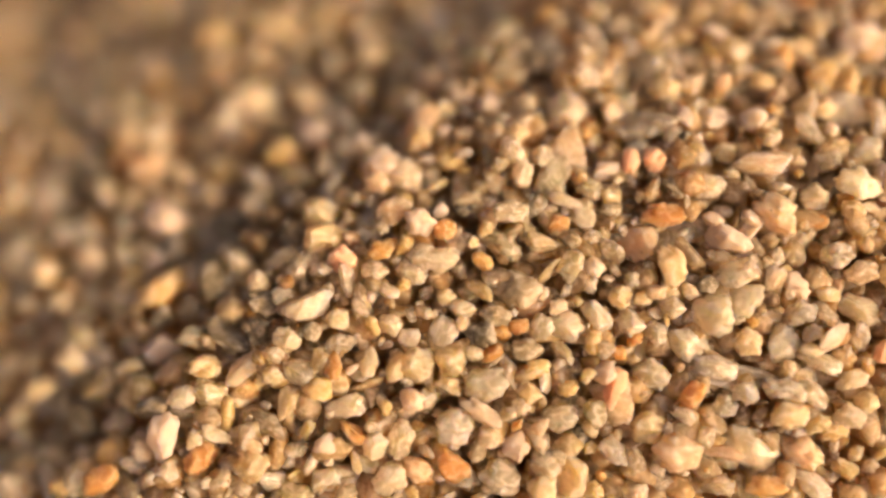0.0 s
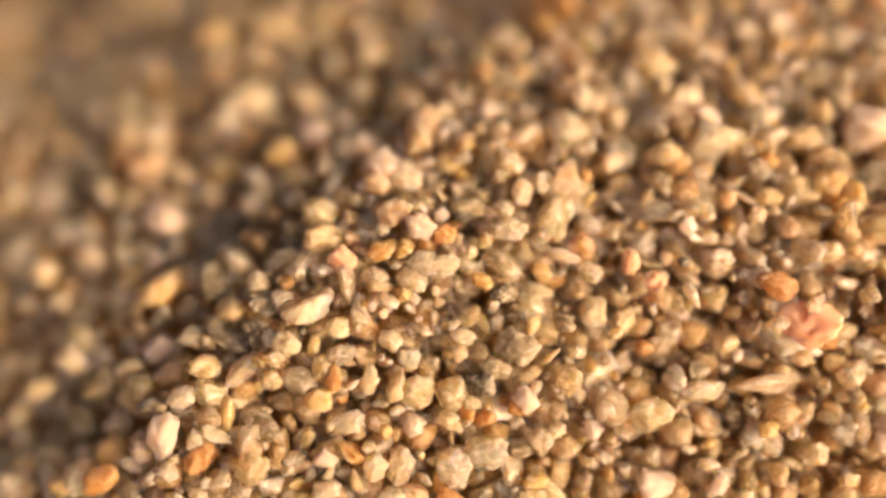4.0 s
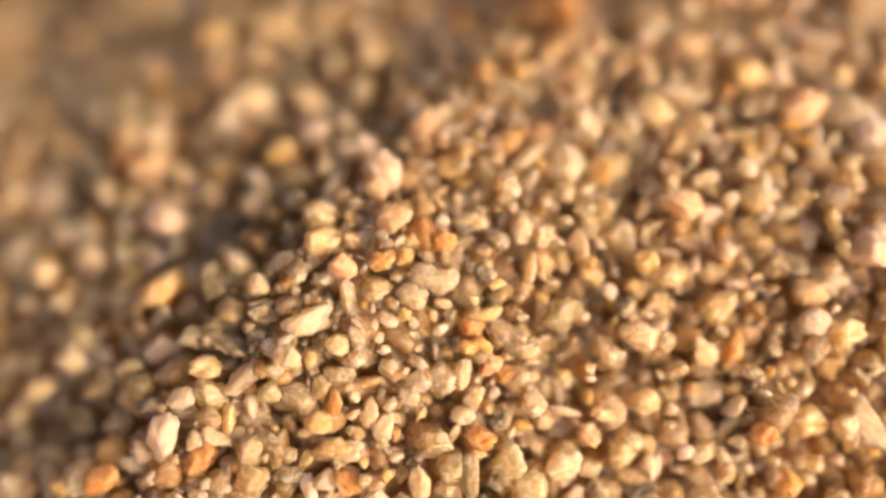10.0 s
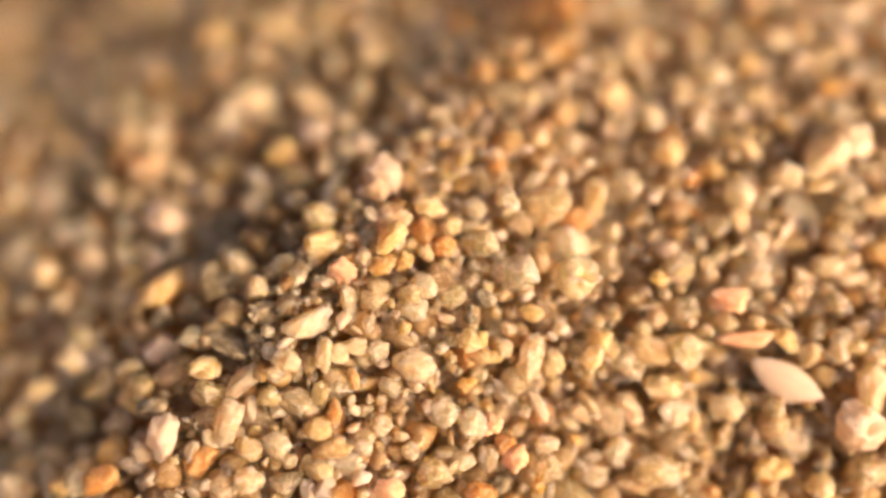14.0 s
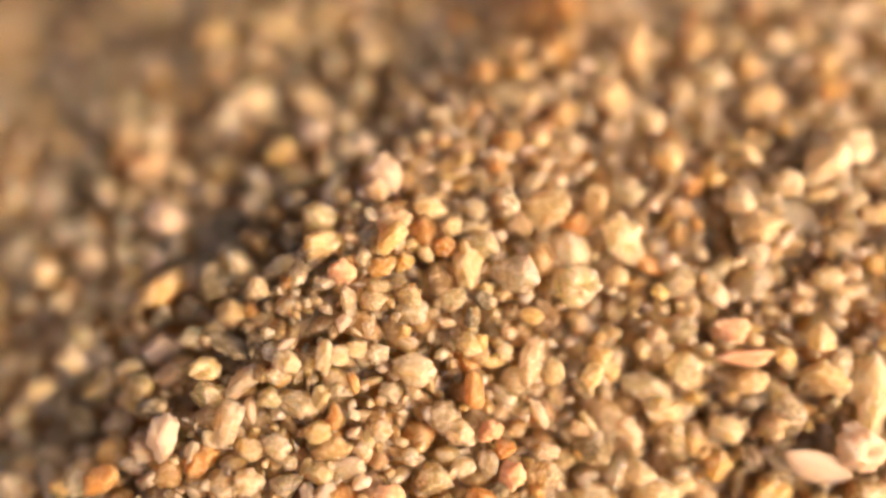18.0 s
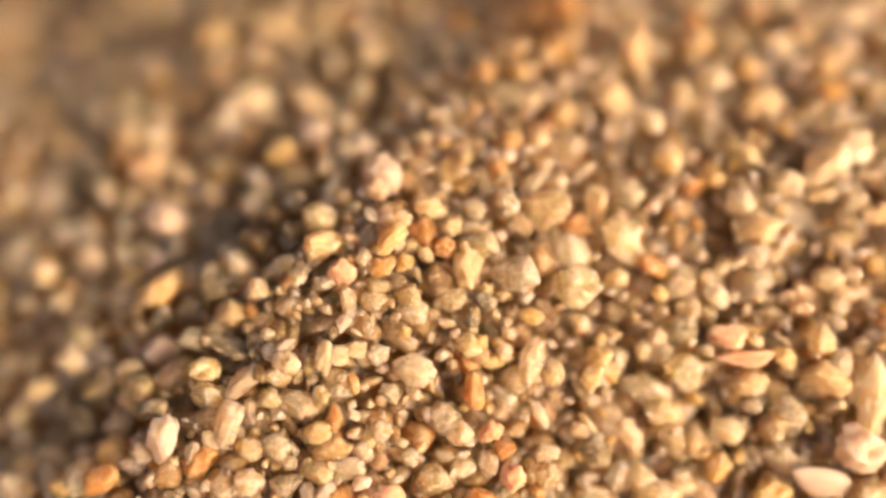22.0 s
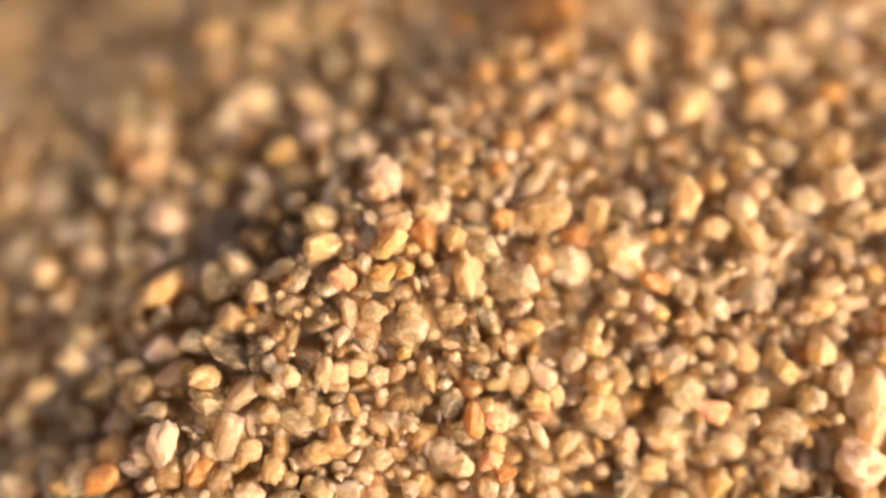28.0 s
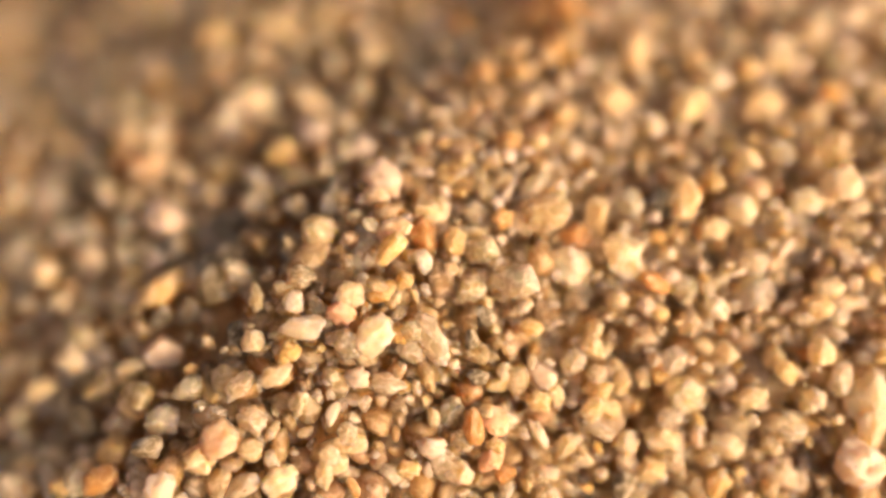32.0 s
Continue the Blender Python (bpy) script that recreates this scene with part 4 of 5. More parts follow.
marked("smoky", "round", 3.74, -2.34, 0, 0.52, 0.52, 0)
marked("rosy", "block", 1.13, -4.31, 0, 0.79, 0.66, -20)
# grains that lie there by six and a half seconds
marked("honey", "round", 0.81, -2.64, 6.5, 0.46, 0.37, 0, rise=4.9)
marked("green", "block", 1.35, -2.93, 6.5, 0.74, 0.60, 80, rise=4.9)
marked("quartz", "block", 2.70, -3.88, 6.5, 0.81, 0.73, 60, rise=4.9)
marked("cream", "round", -0.51, -4.53, 6.5, 0.99, 0.59, 95, rise=4.9)
marked("straw", "block", 2.48, -4.84, 6.5, 0.73, 0.73, 0, rise=4.9)
marked("quartz", "long", 3.04, -4.43, 6.5, 1.08, 0.67, -60, rise=4.9)
marked("ivory", "block", 1.95, -5.46, 6.5, 0.66, 0.60, 60, rise=4.9)
marked("straw", "block", 2.90, -5.50, 6.5, 0.74, 0.68, 80, rise=4.9)
marked("cream", "long", -1.37, -3.33, 6.5, 0.92, 0.52, 80, rise=4.9)
marked("white", "long", -3.14, -5.11, 6.5, 0.85, 0.39, 100, rise=4.9)
marked("straw", "block", -1.24, -5.48, 6.5, 0.72, 0.65, 0, rise=4.9)
marked("ivory", "block", 0.01, -2.23, 6.5, 0.87, 0.80, 45, rise=4.9)
marked("ivory", "block", -0.58, -2.37, 6.5, 0.79, 0.66, 60, rise=4.9)
marked("cream", "long", 0.47, -1.70, 6.5, 0.86, 0.46, 80, rise=4.9)
marked("cream", "round", 4.08, -1.61, 6.5, 0.61, 0.61, 0, rise=4.9)
marked("milky", "round", 5.59, -1.83, 6.5, 0.54, 0.51, 0, rise=4.9)
marked("orange", "round", 5.45, -2.23, 6.5, 0.61, 0.41, -10, rise=4.9)
marked("straw", "block", 4.70, -2.57, 6.5, 0.88, 0.88, 0, rise=4.9)
marked("cream", "round", 5.04, -3.17, 6.5, 0.61, 0.47, 0, rise=4.9)
marked("ivory", "block", 3.68, -2.65, 6.5, 0.80, 0.80, 0, rise=4.9)
marked("milky", "block", 6.08, -2.62, 6.5, 0.87, 0.67, 0, rise=4.9)
marked("cream", "long", 4.20, -4.31, 6.5, 0.87, 0.47, 70, rise=4.9)
marked("rosy", "block", 5.79, -5.09, 6.5, 0.95, 0.75, -30, rise=4.9)
marked("honey", "block", 6.59, -5.61, 6.5, 0.81, 0.68, 80, rise=4.9)
marked("cream", "round", 9.57, -2.02, 6.5, 0.68, 0.61, 90, rise=4.9)
marked("straw", "block", 7.13, -3.03, 6.5, 0.61, 0.61, 0, rise=4.9)
marked("ivory", "block", 7.50, -3.47, 6.5, 0.67, 0.53, -20, rise=4.9)
marked("cream", "round", 7.81, -1.26, 6.5, 0.60, 0.47, 0, rise=4.9)
marked("ivory", "round", 7.50, -1.60, 6.5, 0.81, 0.74, 0, rise=4.9)
marked("quartz", "round", 8.44, -1.87, 6.5, 0.81, 0.67, 0, rise=4.9)
marked("white", "block", 8.83, -2.40, 6.5, 0.54, 0.34, -20, rise=4.9)
marked("honey", "block", 10.29, -0.39, 6.5, 0.95, 0.81, -60, rise=4.9)
marked("milky", "flat", 9.49, -0.94, 6.5, 1.09, 0.54, 0, rise=4.9)
marked("white", "block", 10.32, -3.89, 6.5, 0.81, 0.81, 0, rise=4.9)
marked("milky", "block", 5.56, 6.24, 6.5, 1.37, 1.06, 0, rise=4.9)
marked("honey", "long", 3.93, 3.08, 6.5, 1.00, 0.71, 80, rise=4.9)
marked("honey", "long", 4.99, 2.12, 6.5, 0.84, 0.63, -60, rise=4.9)
marked("honey", "block", 5.79, 1.67, 6.5, 0.82, 0.75, 80, rise=4.9)
marked("cream", "block", 6.33, 1.54, 6.5, 0.97, 0.62, -60, rise=4.9)
marked("rosy", "block", 4.77, 1.11, 6.5, 1.10, 0.82, 0, rise=4.9)
marked("cream", "block", 4.89, 0.42, 6.5, 0.82, 0.82, -30, rise=4.9)
marked("ivory", "block", 7.35, 3.29, 6.5, 1.07, 0.99, 0, rise=4.9)
marked("cream", "long", 9.63, 0.97, 6.5, 0.95, 0.68, 95, rise=4.9)
marked("cream", "round", 9.68, 2.10, 6.5, 0.97, 0.83, 0, rise=4.9)
marked("cream", "block", 8.94, 3.13, 6.5, 0.85, 0.71, 80, rise=4.9)
marked("dark", "block", 5.60, -3.49, 6.5, 0.67, 0.40, -30, rise=4.9)
marked("dark", "round", 9.22, -1.41, 6.5, 0.68, 0.54, 0, rise=4.9)
# grains that lie there when the third slide stops
marked("cream", "block", 4.85, -1.99, 13.8, 0.63, 0.48, 80, rise=12.6)
marked("straw", "block", 5.87, -2.47, 13.8, 1.11, 0.97, -20, rise=12.6)
marked("smoky", "long", 4.51, -2.75, 13.8, 1.24, 0.76, -35, rise=12.6)
marked("straw", "flat", 5.17, -5.35, 13.8, 1.24, 0.96, -20, rise=12.6)
marked("honey", "round", 6.07, -4.19, 13.8, 0.68, 0.48, 90, rise=12.6)
marked("cream", "block", 6.93, -3.86, 13.8, 0.97, 0.76, 0, rise=12.6)
marked("honey", "long", 8.35, -2.19, 13.8, 0.82, 0.55, -40, rise=12.6)
marked("cream", "round", 8.95, -2.53, 13.8, 0.68, 0.61, 80, rise=12.6)
marked("milky", "long", 9.75, -2.34, 13.8, 0.97, 0.69, 80, rise=12.6)
marked("cream", "block", 10.44, -3.43, 13.8, 1.52, 0.83, 90, rise=12.6)
marked("rosy", "long", 8.30, -4.58, 13.8, 1.12, 0.69, -40, rise=12.6)
marked("straw", "block", 3.67, -5.51, 13.8, 0.97, 0.62, 0, rise=12.6)
marked("quartz", "block", 4.21, -4.94, 13.8, 0.96, 0.83, 60, rise=12.6)
marked("smoky", "block", 2.50, -5.24, 13.8, 0.81, 0.67, 80, rise=12.6)
marked("cream", "long", 3.61, -2.57, 13.8, 0.82, 0.55, 60, rise=12.6)
marked("cream", "long", 2.73, -2.71, 13.8, 0.82, 0.41, -60, rise=12.6)
# grains of the long rest
marked("cream", "long", -2.74, -2.48, 20, 0.98, 0.46, 80, rise=13.2)
marked("cream", "block", -2.03, -2.36, 20, 0.72, 0.46, 0, rise=13.2)
marked("ivory", "block", -1.51, -2.43, 20, 0.66, 0.59, 80, rise=13.2)
marked("cream", "round", -1.86, -0.25, 20, 0.60, 0.47, 80, rise=13.2)
marked("honey", "block", 2.11, -1.61, 20, 0.68, 0.48, 0, rise=13.2)
marked("honey", "round", 0.91, -2.28, 20, 0.54, 0.41, 90, rise=13.2)
marked("ivory", "long", 2.11, -2.70, 20, 1.35, 0.68, 75, rise=13.2)
marked("cream", "block", 1.43, -2.48, 20, 0.54, 0.48, 80, rise=13.2)
marked("orange", "long", -2.06, -3.15, 20, 0.66, 0.26, -70, rise=13.2)
marked("white", "round", -0.32, -3.93, 20, 0.46, 0.40, 90, rise=13.2)
marked("cream", "long", 2.31, -3.97, 20, 0.94, 0.33, -65, rise=13.2)
marked("ivory", "round", -1.43, -4.25, 20, 0.59, 0.59, 0, rise=13.2)
marked("ivory", "block", -3.84, -4.56, 20, 0.72, 0.65, 0, rise=13.2)
marked("rosy", "long", -5.00, -4.07, 20, 1.18, 0.79, 60, rise=13.2)
marked("cream", "round", -5.87, -4.74, 20, 0.59, 0.40, 80, rise=13.2)
marked("honey", "round", -4.62, -4.55, 20, 0.46, 0.39, 90, rise=13.2)
marked("rosy", "block", 1.09, -5.08, 20, 0.80, 0.54, 90, rise=13.2)
marked("rosy", "block", 2.44, -4.84, 20, 0.74, 0.61, 0, rise=13.2)
marked("straw", "round", -0.72, -4.90, 20, 0.54, 0.54, 0, rise=13.2)
marked("honey", "block", -2.88, -5.24, 20, 0.72, 0.72, 0, rise=13.2)
marked("ivory", "block", -4.50, -5.35, 20, 0.78, 0.72, 0, rise=13.2)
marked("cream", "block", -3.76, -5.54, 20, 0.66, 0.53, 0, rise=13.2)
marked("white", "round", -1.89, -5.42, 20, 0.52, 0.39, 0, rise=13.2)
marked("milky", "long", 6.70, -1.16, 20, 0.83, 0.55, -30, rise=17.7)
marked("rosy", "block", 6.03, -1.37, 20, 0.83, 0.69, 80, rise=17.7)
marked("honey", "round", 7.41, -2.06, 20, 0.77, 0.62, 0, rise=17.7)
marked("cream", "round", 9.46, -0.68, 20, 0.84, 0.77, 0, rise=13.2)
marked("milky", "round", 9.77, -1.38, 20, 0.62, 0.55, 80, rise=17.7)
marked("cream", "block", 9.15, -2.19, 20, 0.83, 0.76, 80, rise=17.7)
marked("honey", "block", 3.75, -2.57, 20, 0.75, 0.61, 30, rise=13.2)
marked("ivory", "block", 5.33, -2.47, 20, 0.83, 0.70, 80, rise=17.7)
marked("cream", "block", 7.42, -3.21, 20, 0.96, 0.68, 10, rise=17.7)
marked("smoky", "round", 8.40, -3.98, 20, 0.97, 0.90, 0, rise=17.7)
marked("smoky", "round", 5.59, -4.53, 20, 0.83, 0.76, 80, rise=17.7)
marked("cream", "block", 4.74, -5.46, 20, 0.96, 0.69, 0, rise=17.7)
marked("cream", "block", 5.76, -5.80, 20, 0.90, 0.70, 0, rise=17.7)
marked("honey", "block", 6.73, -5.39, 20, 0.83, 0.69, 80, rise=17.7)
# a glint, painted in as a small white grain
marked("white", "round", 8.42, -4.85, 20, 0.35, 0.28, 0, rise=17.7)
marked("cream", "block", 10.32, -3.30, 20, 1.66, 1.11, 90, rise=17.7)
marked("cream", "round", -0.49, 2.87, 20, 0.50, 0.50, 0, rise=13.2)
marked("honey", "round", 3.17, 3.45, 20, 0.80, 0.80, 0, rise=13.2)
marked("cream", "round", 2.22, 3.83, 20, 0.73, 0.59, 0, rise=13.2)
marked("cream", "block", 2.44, 2.80, 20, 0.57, 0.50, 0, rise=13.2)
marked("orange", "round", 1.41, 2.04, 20, 0.56, 0.42, 0, rise=13.2)
marked("ivory", "block", 3.23, 2.59, 20, 0.71, 0.64, 80, rise=13.2)
marked("cream", "block", -0.32, 1.04, 20, 0.95, 0.62, -20, rise=13.2)
marked("cream", "block", 0.78, 0.98, 20, 0.69, 0.62, 0, rise=13.2)
marked("honey", "block", 0.22, 0.56, 20, 0.62, 0.55, 80, rise=13.2)
marked("cream", "long", 3.74, 1.14, 20, 1.27, 0.64, 80, rise=13.2)
marked("honey", "long", -1.26, 0.21, 20, 1.01, 0.60, 35, rise=13.2)
marked("milky", "block", 7.07, 4.55, 20, 1.04, 0.82, 0, rise=13.2)
marked("cream", "long", 6.17, 4.09, 20, 1.04, 0.59, 80, rise=13.2)
marked("cream", "long", 4.47, 3.87, 20, 1.48, 0.89, -45, rise=13.2)
marked("honey", "round", 8.13, 4.82, 20, 0.68, 0.68, 0, rise=13.2)
marked("cream", "long", 9.04, 5.53, 20, 1.07, 0.62, 0, rise=13.2)
marked("cream", "round", 9.77, 5.86, 20, 0.69, 0.62, 0, rise=13.2)
marked("straw", "round", 10.17, 3.40, 20, 0.96, 0.89, 0, rise=13.2)
marked("milky", "block", 5.39, 3.28, 20, 0.73, 0.66, -30, rise=13.2)
marked("honey", "block", 5.65, 2.30, 20, 0.86, 0.86, 0, rise=13.2)
marked("cream", "long", 7.77, 2.36, 20, 0.79, 0.42, -50, rise=13.2)
marked("honey", "block", 6.81, 1.87, 20, 0.71, 0.71, 0, rise=13.2)
marked("honey", "long", 9.40, 1.36, 20, 0.85, 0.42, 0, rise=13.2)
marked("milky", "block", 7.37, 1.14, 20, 0.85, 0.85, 0, rise=13.2)
marked("cream", "round", 8.12, 0.29, 20, 0.56, 0.42, 0, rise=13.2)
marked("smoky", "block", 4.60, 1.42, 20, 0.85, 0.85, 0, rise=13.2)
marked("white", "round", 5.21, 1.07, 20, 0.35, 0.35, 0, rise=13.2)
marked("cream", "long", 7.37, 0.43, 20, 0.85, 0.49, -70, rise=13.2)
marked("dark", "round", 0.68, -1.66, 20, 0.54, 0.40, 90, rise=13.2)
# grains of the last rest
marked("cream", "round", -3.35, -3.61, 31, 0.66, 0.59, 90, rise=29.6)
marked("white", "round", -2.03, -3.01, 31, 0.66, 0.59, 0, rise=29.6)
marked("smoky", "block", -2.16, -2.23, 31, 0.79, 0.79, 0, rise=29.6)
marked("ivory", "block", -1.24, -3.15, 31, 0.93, 0.59, -10, rise=29.6)
marked("cream", "round", -0.25, -3.99, 31, 0.54, 0.40, 90, rise=29.6)
marked("straw", "block", 0.21, -3.88, 31, 0.81, 0.61, 80, rise=26.8)
marked("straw", "block", 0.48, -4.50, 31, 0.67, 0.60, 0, rise=26.8)
marked("straw", "block", -2.28, -4.32, 31, 0.66, 0.59, 80, rise=29.6)
marked("cream", "block", -2.66, -4.69, 31, 0.59, 0.59, 0, rise=29.6)
marked("honey", "block", -0.85, -5.15, 31, 0.73, 0.60, 0, rise=29.6)
marked("rosy", "block", -4.47, -4.01, 31, 0.79, 0.79, 0, rise=29.6)
marked("ivory", "long", -4.71, -3.17, 31, 1.06, 0.53, 40, rise=29.6)
marked("cream", "long", -3.85, -2.93, 31, 0.92, 0.52, 20, rise=29.6)
marked("honey", "round", -3.60, -2.42, 31, 0.66, 0.59, 0, rise=29.6)
marked("milky", "block", -3.50, -1.25, 31, 0.60, 0.60, 0, rise=29.6)
marked("cream", "round", -3.81, -0.93, 31, 0.54, 0.47, 0, rise=29.6)
marked("smoky", "block", -3.34, -0.66, 31, 0.80, 0.67, 0, rise=29.6)
marked("cream", "block", -2.18, -1.04, 31, 0.92, 0.79, 90, rise=29.6)
marked("honey", "long", -4.44, -1.13, 31, 0.81, 0.41, 90, rise=29.6)
marked("pink", "round", 0.15, -0.53, 31, 0.48, 0.48, 0, rise=26.8)
marked("milky", "long", -0.45, -0.32, 31, 0.74, 0.47, -60, rise=29.6)
marked("ivory", "block", 3.15, -2.71, 31, 0.75, 0.62, 80, rise=26.8)
marked("cream", "round", 3.62, -2.37, 31, 0.68, 0.62, 90, rise=26.8)
marked("ivory", "block", 3.75, -3.04, 31, 0.61, 0.55, -50, rise=26.8)
marked("honey", "long", 4.37, -3.24, 31, 0.83, 0.49, 70, rise=26.8)
marked("straw", "long", 3.77, -4.35, 31, 1.09, 0.40, -25, rise=26.8)
marked("orange", "round", 4.73, -3.88, 31, 0.41, 0.41, 0, rise=26.8)
marked("ivory", "long", 5.57, -4.03, 31, 0.96, 0.54, 35, rise=26.8)
marked("cream", "block", 7.07, -4.21, 31, 0.90, 0.84, 80, rise=26.8)
marked("white", "block", 6.88, -3.32, 31, 0.69, 0.62, 80, rise=26.8)
marked("cream", "long", 6.44, -2.41, 31, 0.69, 0.41, -35, rise=26.8)
marked("ivory", "block", 5.58, -2.73, 31, 0.83, 0.76, 80, rise=26.8)
marked("straw", "block", 5.91, -0.96, 31, 0.84, 0.77, 0, rise=26.8)
marked("honey", "block", 8.11, -2.62, 31, 0.69, 0.62, 80, rise=26.8)
marked("milky", "round", 9.01, -3.69, 31, 0.68, 0.68, 0, rise=26.8)
marked("pink", "block", 4.99, -2.06, 31, 0.70, 0.55, -20, rise=26.8)
marked("honey", "block", 5.02, -5.33, 31, 0.82, 0.82, 0, rise=26.8)
marked("cream", "block", 2.94, -4.74, 31, 0.68, 0.55, 80, rise=26.8)
marked("honey", "block", 1.29, -4.68, 31, 0.61, 0.54, 0, rise=26.8)
marked("honey", "block", 0.22, 0.15, 31, 0.82, 0.68, 80, rise=26.8)
marked("cream", "round", 0.01, 0.90, 31, 0.55, 0.40, 80, rise=26.8)
marked("white", "round", 1.32, 1.12, 31, 0.34, 0.34, 0, rise=26.8)
marked("orange", "block", 1.45, 0.77, 31, 0.69, 0.62, 80, rise=26.8)
marked("cream", "round", 10.12, 5.88, 31, 0.85, 0.85, 0, rise=26.8)
marked("cream", "long", 6.42, 3.70, 31, 1.18, 0.89, 40, rise=26.8)
marked("straw", "block", 8.58, 2.47, 31, 0.94, 0.80, 0, rise=26.8)
marked("straw", "round", 9.96, 2.60, 31, 1.01, 0.94, 80, rise=26.8)
marked("orange", "block", 5.34, 0.29, 31, 0.56, 0.42, 0, rise=26.8)
marked("honey", "long", 5.98, 1.28, 31, 1.26, 0.84, 70, rise=26.8)
marked("pink", "block", 7.93, 1.49, 31, 0.85, 0.71, -30, rise=26.8)
marked("cream", "block", 6.69, 0.57, 31, 0.85, 0.70, 0, rise=26.8)
marked("honey", "block", 6.73, 5.00, 31, 0.91, 0.91, 0, rise=26.8)
marked("cream", "long", 8.91, 5.03, 31, 1.22, 0.76, 0, rise=26.8)
# this dark grain stands in for the shade of a hollow
marked("dark", "round", 5.41, 1.14, 31, 0.84, 0.64, 80, rise=26.8)


def fill(rng, t0, box, tries, lift, ease):
    """Grains for the gaps between those that already lie there at t0."""
    taken = Packing()
    if LOOSE:
        for g in LOOSE:
            if g.get("way") is not None:
                i = int(round(t0 / STEP))
                x, y = g["way"][0][i], g["way"][1][i]
                if g["rise"] <= t0 and (not g["bury"] or g["bury"] > t0):
                    taken.add((x, y, float(slope_height(x, y) - worn(x, y, t0)) + g["lift"]), g["r"])
    rows = strew(rng, lambda X, Y: flank(X, Y) < 0.45, box, lift, tries, ease, taken, t0, deep=0.6)
    for X, Y, n, r in rows:
        kind = KINDS[rng.choice(len(KINDS), p=ODDS)]
        if r > 0.45 and kind in ("orange", "dark"):
            kind = "quartz"
        form = FORMS[rng.choice(5, p=(0.28, 0.34, 0.16, 0.14, 0.08))]
        loose(kind, form, X, Y, t0, r, turn(rng) * rng.uniform(0.72, 1.3, 3), n - float(slope_height(X, Y) - worn(X, Y, t0)), rng.normal() * 0.1, t0 if t0 > 0.05 else 0.0)
    trace()


def trace():
    """Work out the ways of the grains that have none yet."""
    for t0 in sorted({g["t0"] for g in LOOSE if g.get("way") is None}):
        group = [g for g in LOOSE if g.get("way") is None and g["t0"] == t0]
        xs, ys = ride(np.array([g["X"] for g in group]), np.array([g["Y"] for g in group]), t0, np.array([g["drift"] for g in group]))
        for i, g in enumerate(group):
            g["way"] = (xs[:, i], ys[:, i])


# the largest loose grains of the far flank
rng = np.random.default_rng(31)
for X, Y, n, r in FLANK_SINGLES:
    kind = KINDS[rng.choice(len(KINDS), p=FLANK_ODDS)]
    form = FORMS[rng.choice(5, p=(0.3, 0.36, 0.16, 0.12, 0.06))]
    loose(kind, form, X, Y, 0.0, r, turn(rng) * rng.uniform(0.75, 1.25, 3), n - float(slope_height(X, Y)),
          label=SHAPED[form].replace("_", " ") + LABELS[kind].replace("on the slope", "on the far flank"))
trace()
rng = np.random.default_rng(23)
fill(rng, 0.0, (-9, 12.5, -8, 8.5), 3600, -0.05, 0.72)
for t0 in (3.5, 6.0, 8.8, 10.0, 11.0, 12.0, 13.6, 18.5, 25.0, 30.5):
    fill(rng, t0, (-8, 13, -6.6, 8.2), 1750, -0.08, 0.76)



def press_under():
    """A grain that comes to lie where an older one lies presses it under."""
    old = np.array([g["t0"] for g in LOOSE])
    r = np.array([g["r"] for g in LOOSE])
    free = np.array([g["bury"] == 0 for g in LOOSE])
    xs, ys = (np.array([g["way"][i] for g in LOOSE]).T.copy() for i in (0, 1))
    for k, g in enumerate(LOOSE):
        if not g["rise"]:
            continue
        i = int(round(g["t0"] / STEP))
        x, y = xs[i], ys[i]
        near = np.hypot(x - x[k], y - y[k]) < (0.45 if g["marked"] else 0.3) * (r + r[k])
        for j in np.nonzero(near & free & (old < g["t0"] - 0.05))[0]:
            LOOSE[j]["bury"] = max(LOOSE[j]["t0"] + 0.1, g["rise"] - 1.2)
            free[j] = False


press_under()

TURNS = [0, 0.5, 1, 1.5, 2, 2.5, 3, 3.5, 4, 4.75, 5.5, 6, 6.5, 7.25, 7.75, 8.25, 8.75, 9.25, 9.75, 10.25, 10.75, 11.25, 11.75, 12.25, 12.75, 13.25, 13.75,
         16.5, 17.25, 17.75, 18.5, 22.5, 23.25, 23.75, 24.25, 24.75, 25.5, 26.5, 27.5, 28, 28.5, 29, 29.5, 30, 30.75, 32]


def grain_rows(g):
    """The poses of one grain, time by time; it rolls as it slides."""
    rows = []
    xs, ys = g["way"]
    axis = Vector((-1, 0.25 * math.sin(g["X"] * 9), 0.25 * math.cos(g["Y"] * 7)))
    face = Matrix((Vector((1, 0, 0)), UP, OUT)).transposed()
    own = Matrix(g["m"].tolist())
    rolled = np.minimum(np.hypot(np.diff(xs), np.diff(ys)) * 16.0 * g["spin"], 11.0)
    rolled = np.concatenate([[0.0], np.cumsum(rolled)])
    rolled -= rolled[int(round(g["t0"] / STEP))]
    for t in TURNS:
        # out of sight a grain rests
        awake = max(t, g["rise"] - 1.4) if g["rise"] else t
        awake = min(awake, g["bury"] + 1.1) if g["bury"] else awake
        i = int(round(max(0.0, awake) / STEP))
        x, y, gone = xs[i], ys[i], rolled[i]
        n = float(slope_height(x, y) - worn(x, y, max(t, awake))) + g["lift"]
        if g["rise"]:
            n -= 1.2 * (1 - float(smooth(t, g["rise"] - 1.3, g["rise"] - 0.1)))
        if g["bury"]:
            n -= 1.2 * float(smooth(t, g["bury"], g["bury"] + 1.0))
        rot = face @ Matrix.Rotation(radians(gone), 3, -axis.normalized()) @ own
        rows.append((t, spot(x, y, n), rot))
    return rows


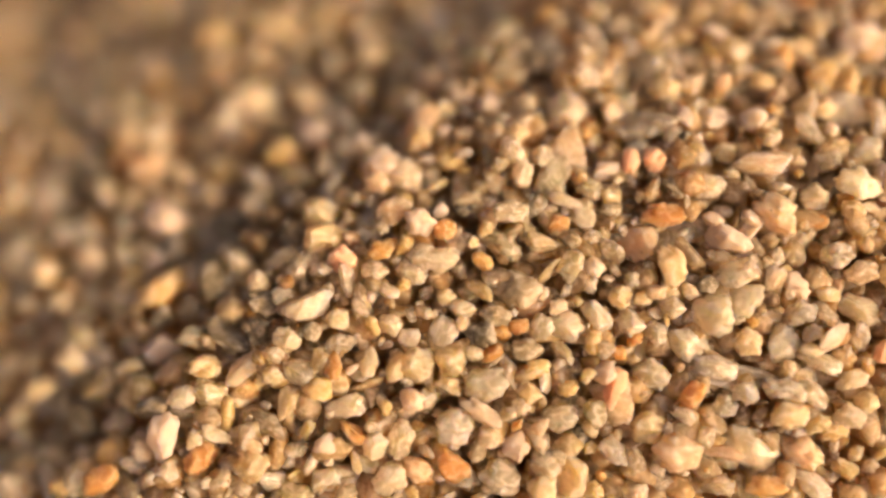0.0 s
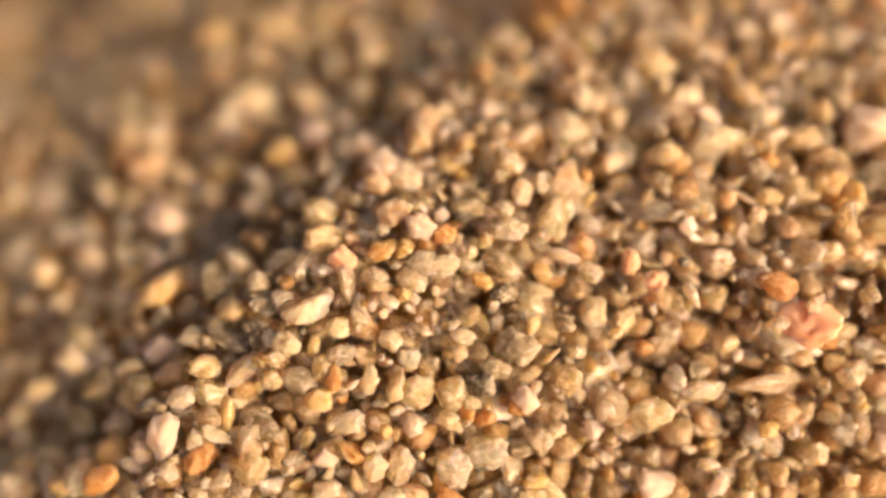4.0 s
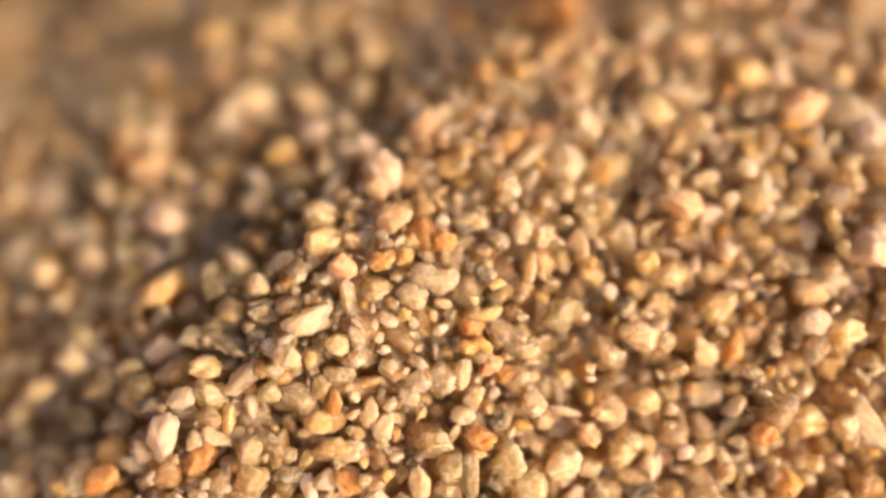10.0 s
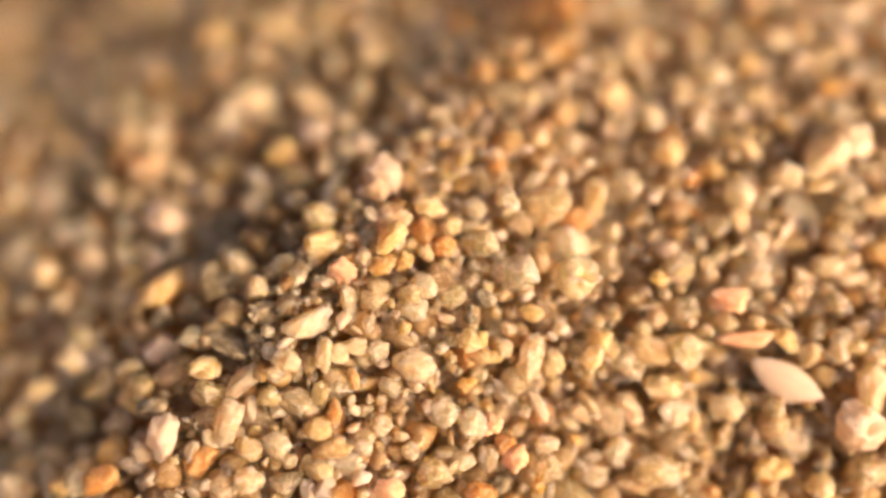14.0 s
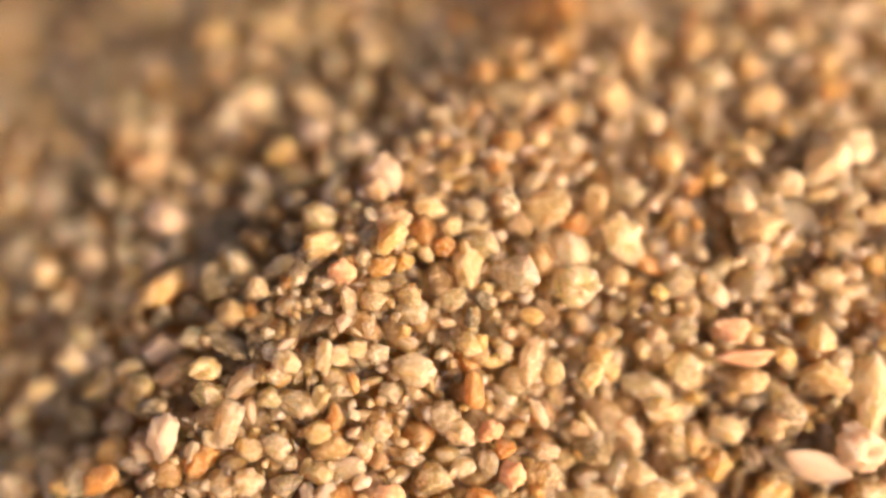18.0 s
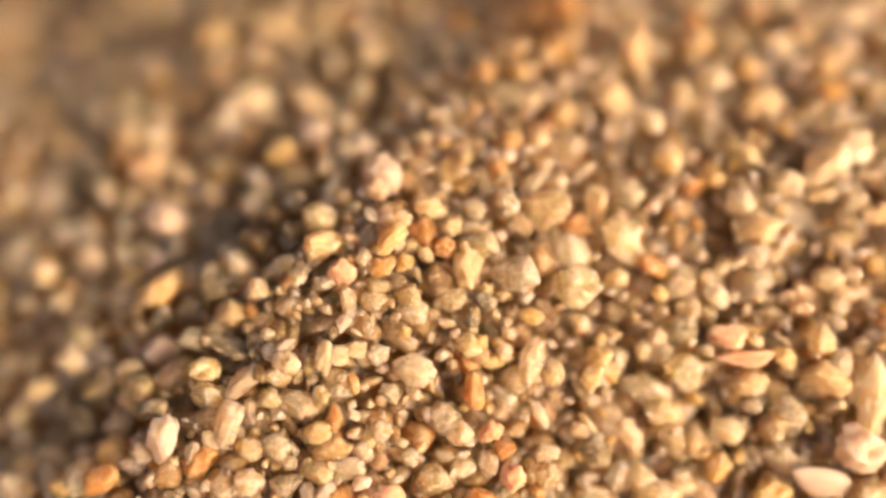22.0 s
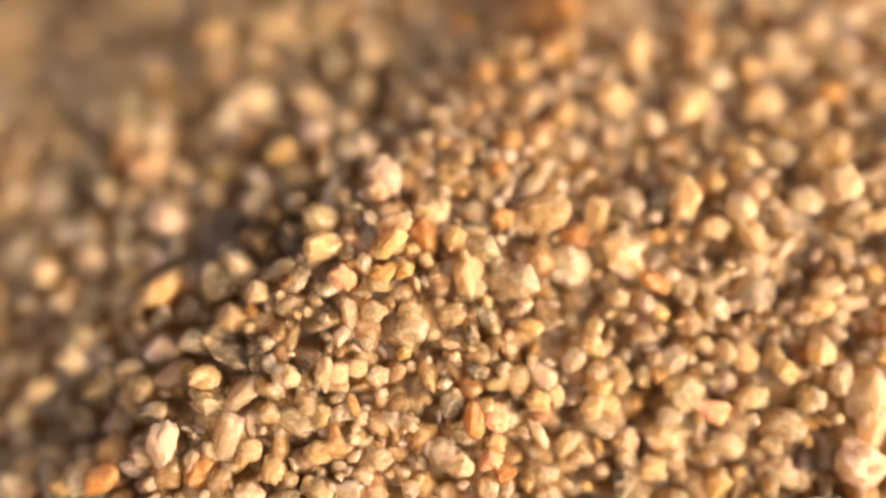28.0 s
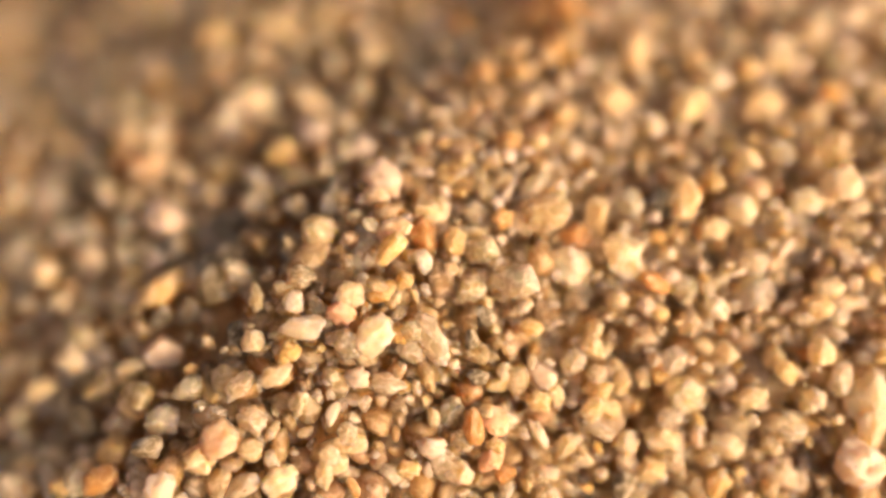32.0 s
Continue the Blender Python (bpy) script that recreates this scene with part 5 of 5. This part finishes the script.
def build_loose():
    moving = []
    pick = np.random.default_rng(5)
    for g in LOOSE:
        form = g["form"]
        me = MESHES[g["kind"], form, int(pick.integers(len(SHAPES[form]))), int(g["r"] > 0.27 and flank(g["X"], g["Y"]) < 0.6)]
        ob = new(SHAPED[form] + NAMES[g["kind"]], me)
        tagged(ob, g["label"] or SHAPED[form].replace("_", " ") + LABELS[g["kind"]], "sand grain", group="loose sand grains on the slope")
        rows = grain_rows(g)
        sc = ob_scale(g)
        t, p, rot = rows[0]
        ob.scale = sc
        ob.matrix_basis = Matrix.LocRotScale(p, rotation_of(rot), sc)
        if max((a[1] - rows[0][1]).length for a in rows) > 0.02 * MM:
            moving.append((ob, [(a[0], Matrix.LocRotScale(a[1], rotation_of(a[2]), None)) for a in rows]))
    return moving


def ob_scale(g):
    """Radius, with the grain's own width where it has one."""
    cols = np.linalg.norm(g["m"], axis=0)
    return Vector(cols * g["r"] * MM)


def rotation_of(m):
    c = [m.col[i].normalized() for i in range(3)]
    return Matrix(c).transposed().to_quaternion()


MOVING = build_loose()


# ---- what moves ----
def motions():
    for ob, rows in MOVING:
        still = [rows[0]]
        for i in range(1, len(rows) - 1):
            (t0, a), (t1, b), (t2, c) = still[-1], rows[i], rows[i + 1]
            on_line = a.translation.lerp(c.translation, (t1 - t0) / (t2 - t0))
            turned = a.to_quaternion().rotation_difference(c.to_quaternion()).angle
            if (on_line - b.translation).length > 0.012 * MM or turned > 0.4:
                still.append(rows[i])
        still.append(rows[-1])
        walk(ob, still)
    # the bed under the loose grains settles as the slides wear it down
    rows = []
    run = 0.0
    for a, b in zip([0] + TURNS, TURNS):
        run += float(speed(np.array([4.0]), np.array([-1.0]), (a + b) / 2)[0]) * (b - a) * 0.04
        sink = float(worn(9.0, -4.0, b))
        pivot = Matrix.Translation(UP * -4.0 * MM)
        tip = pivot @ Matrix.Rotation(radians(-1.8 * sink), 4, "X") @ pivot.inverted()
        rows.append((b, Matrix.Translation((UP * -run + OUT * -sink) * MM) @ tip))
    walk(SLIDING_BED, rows)


motions()
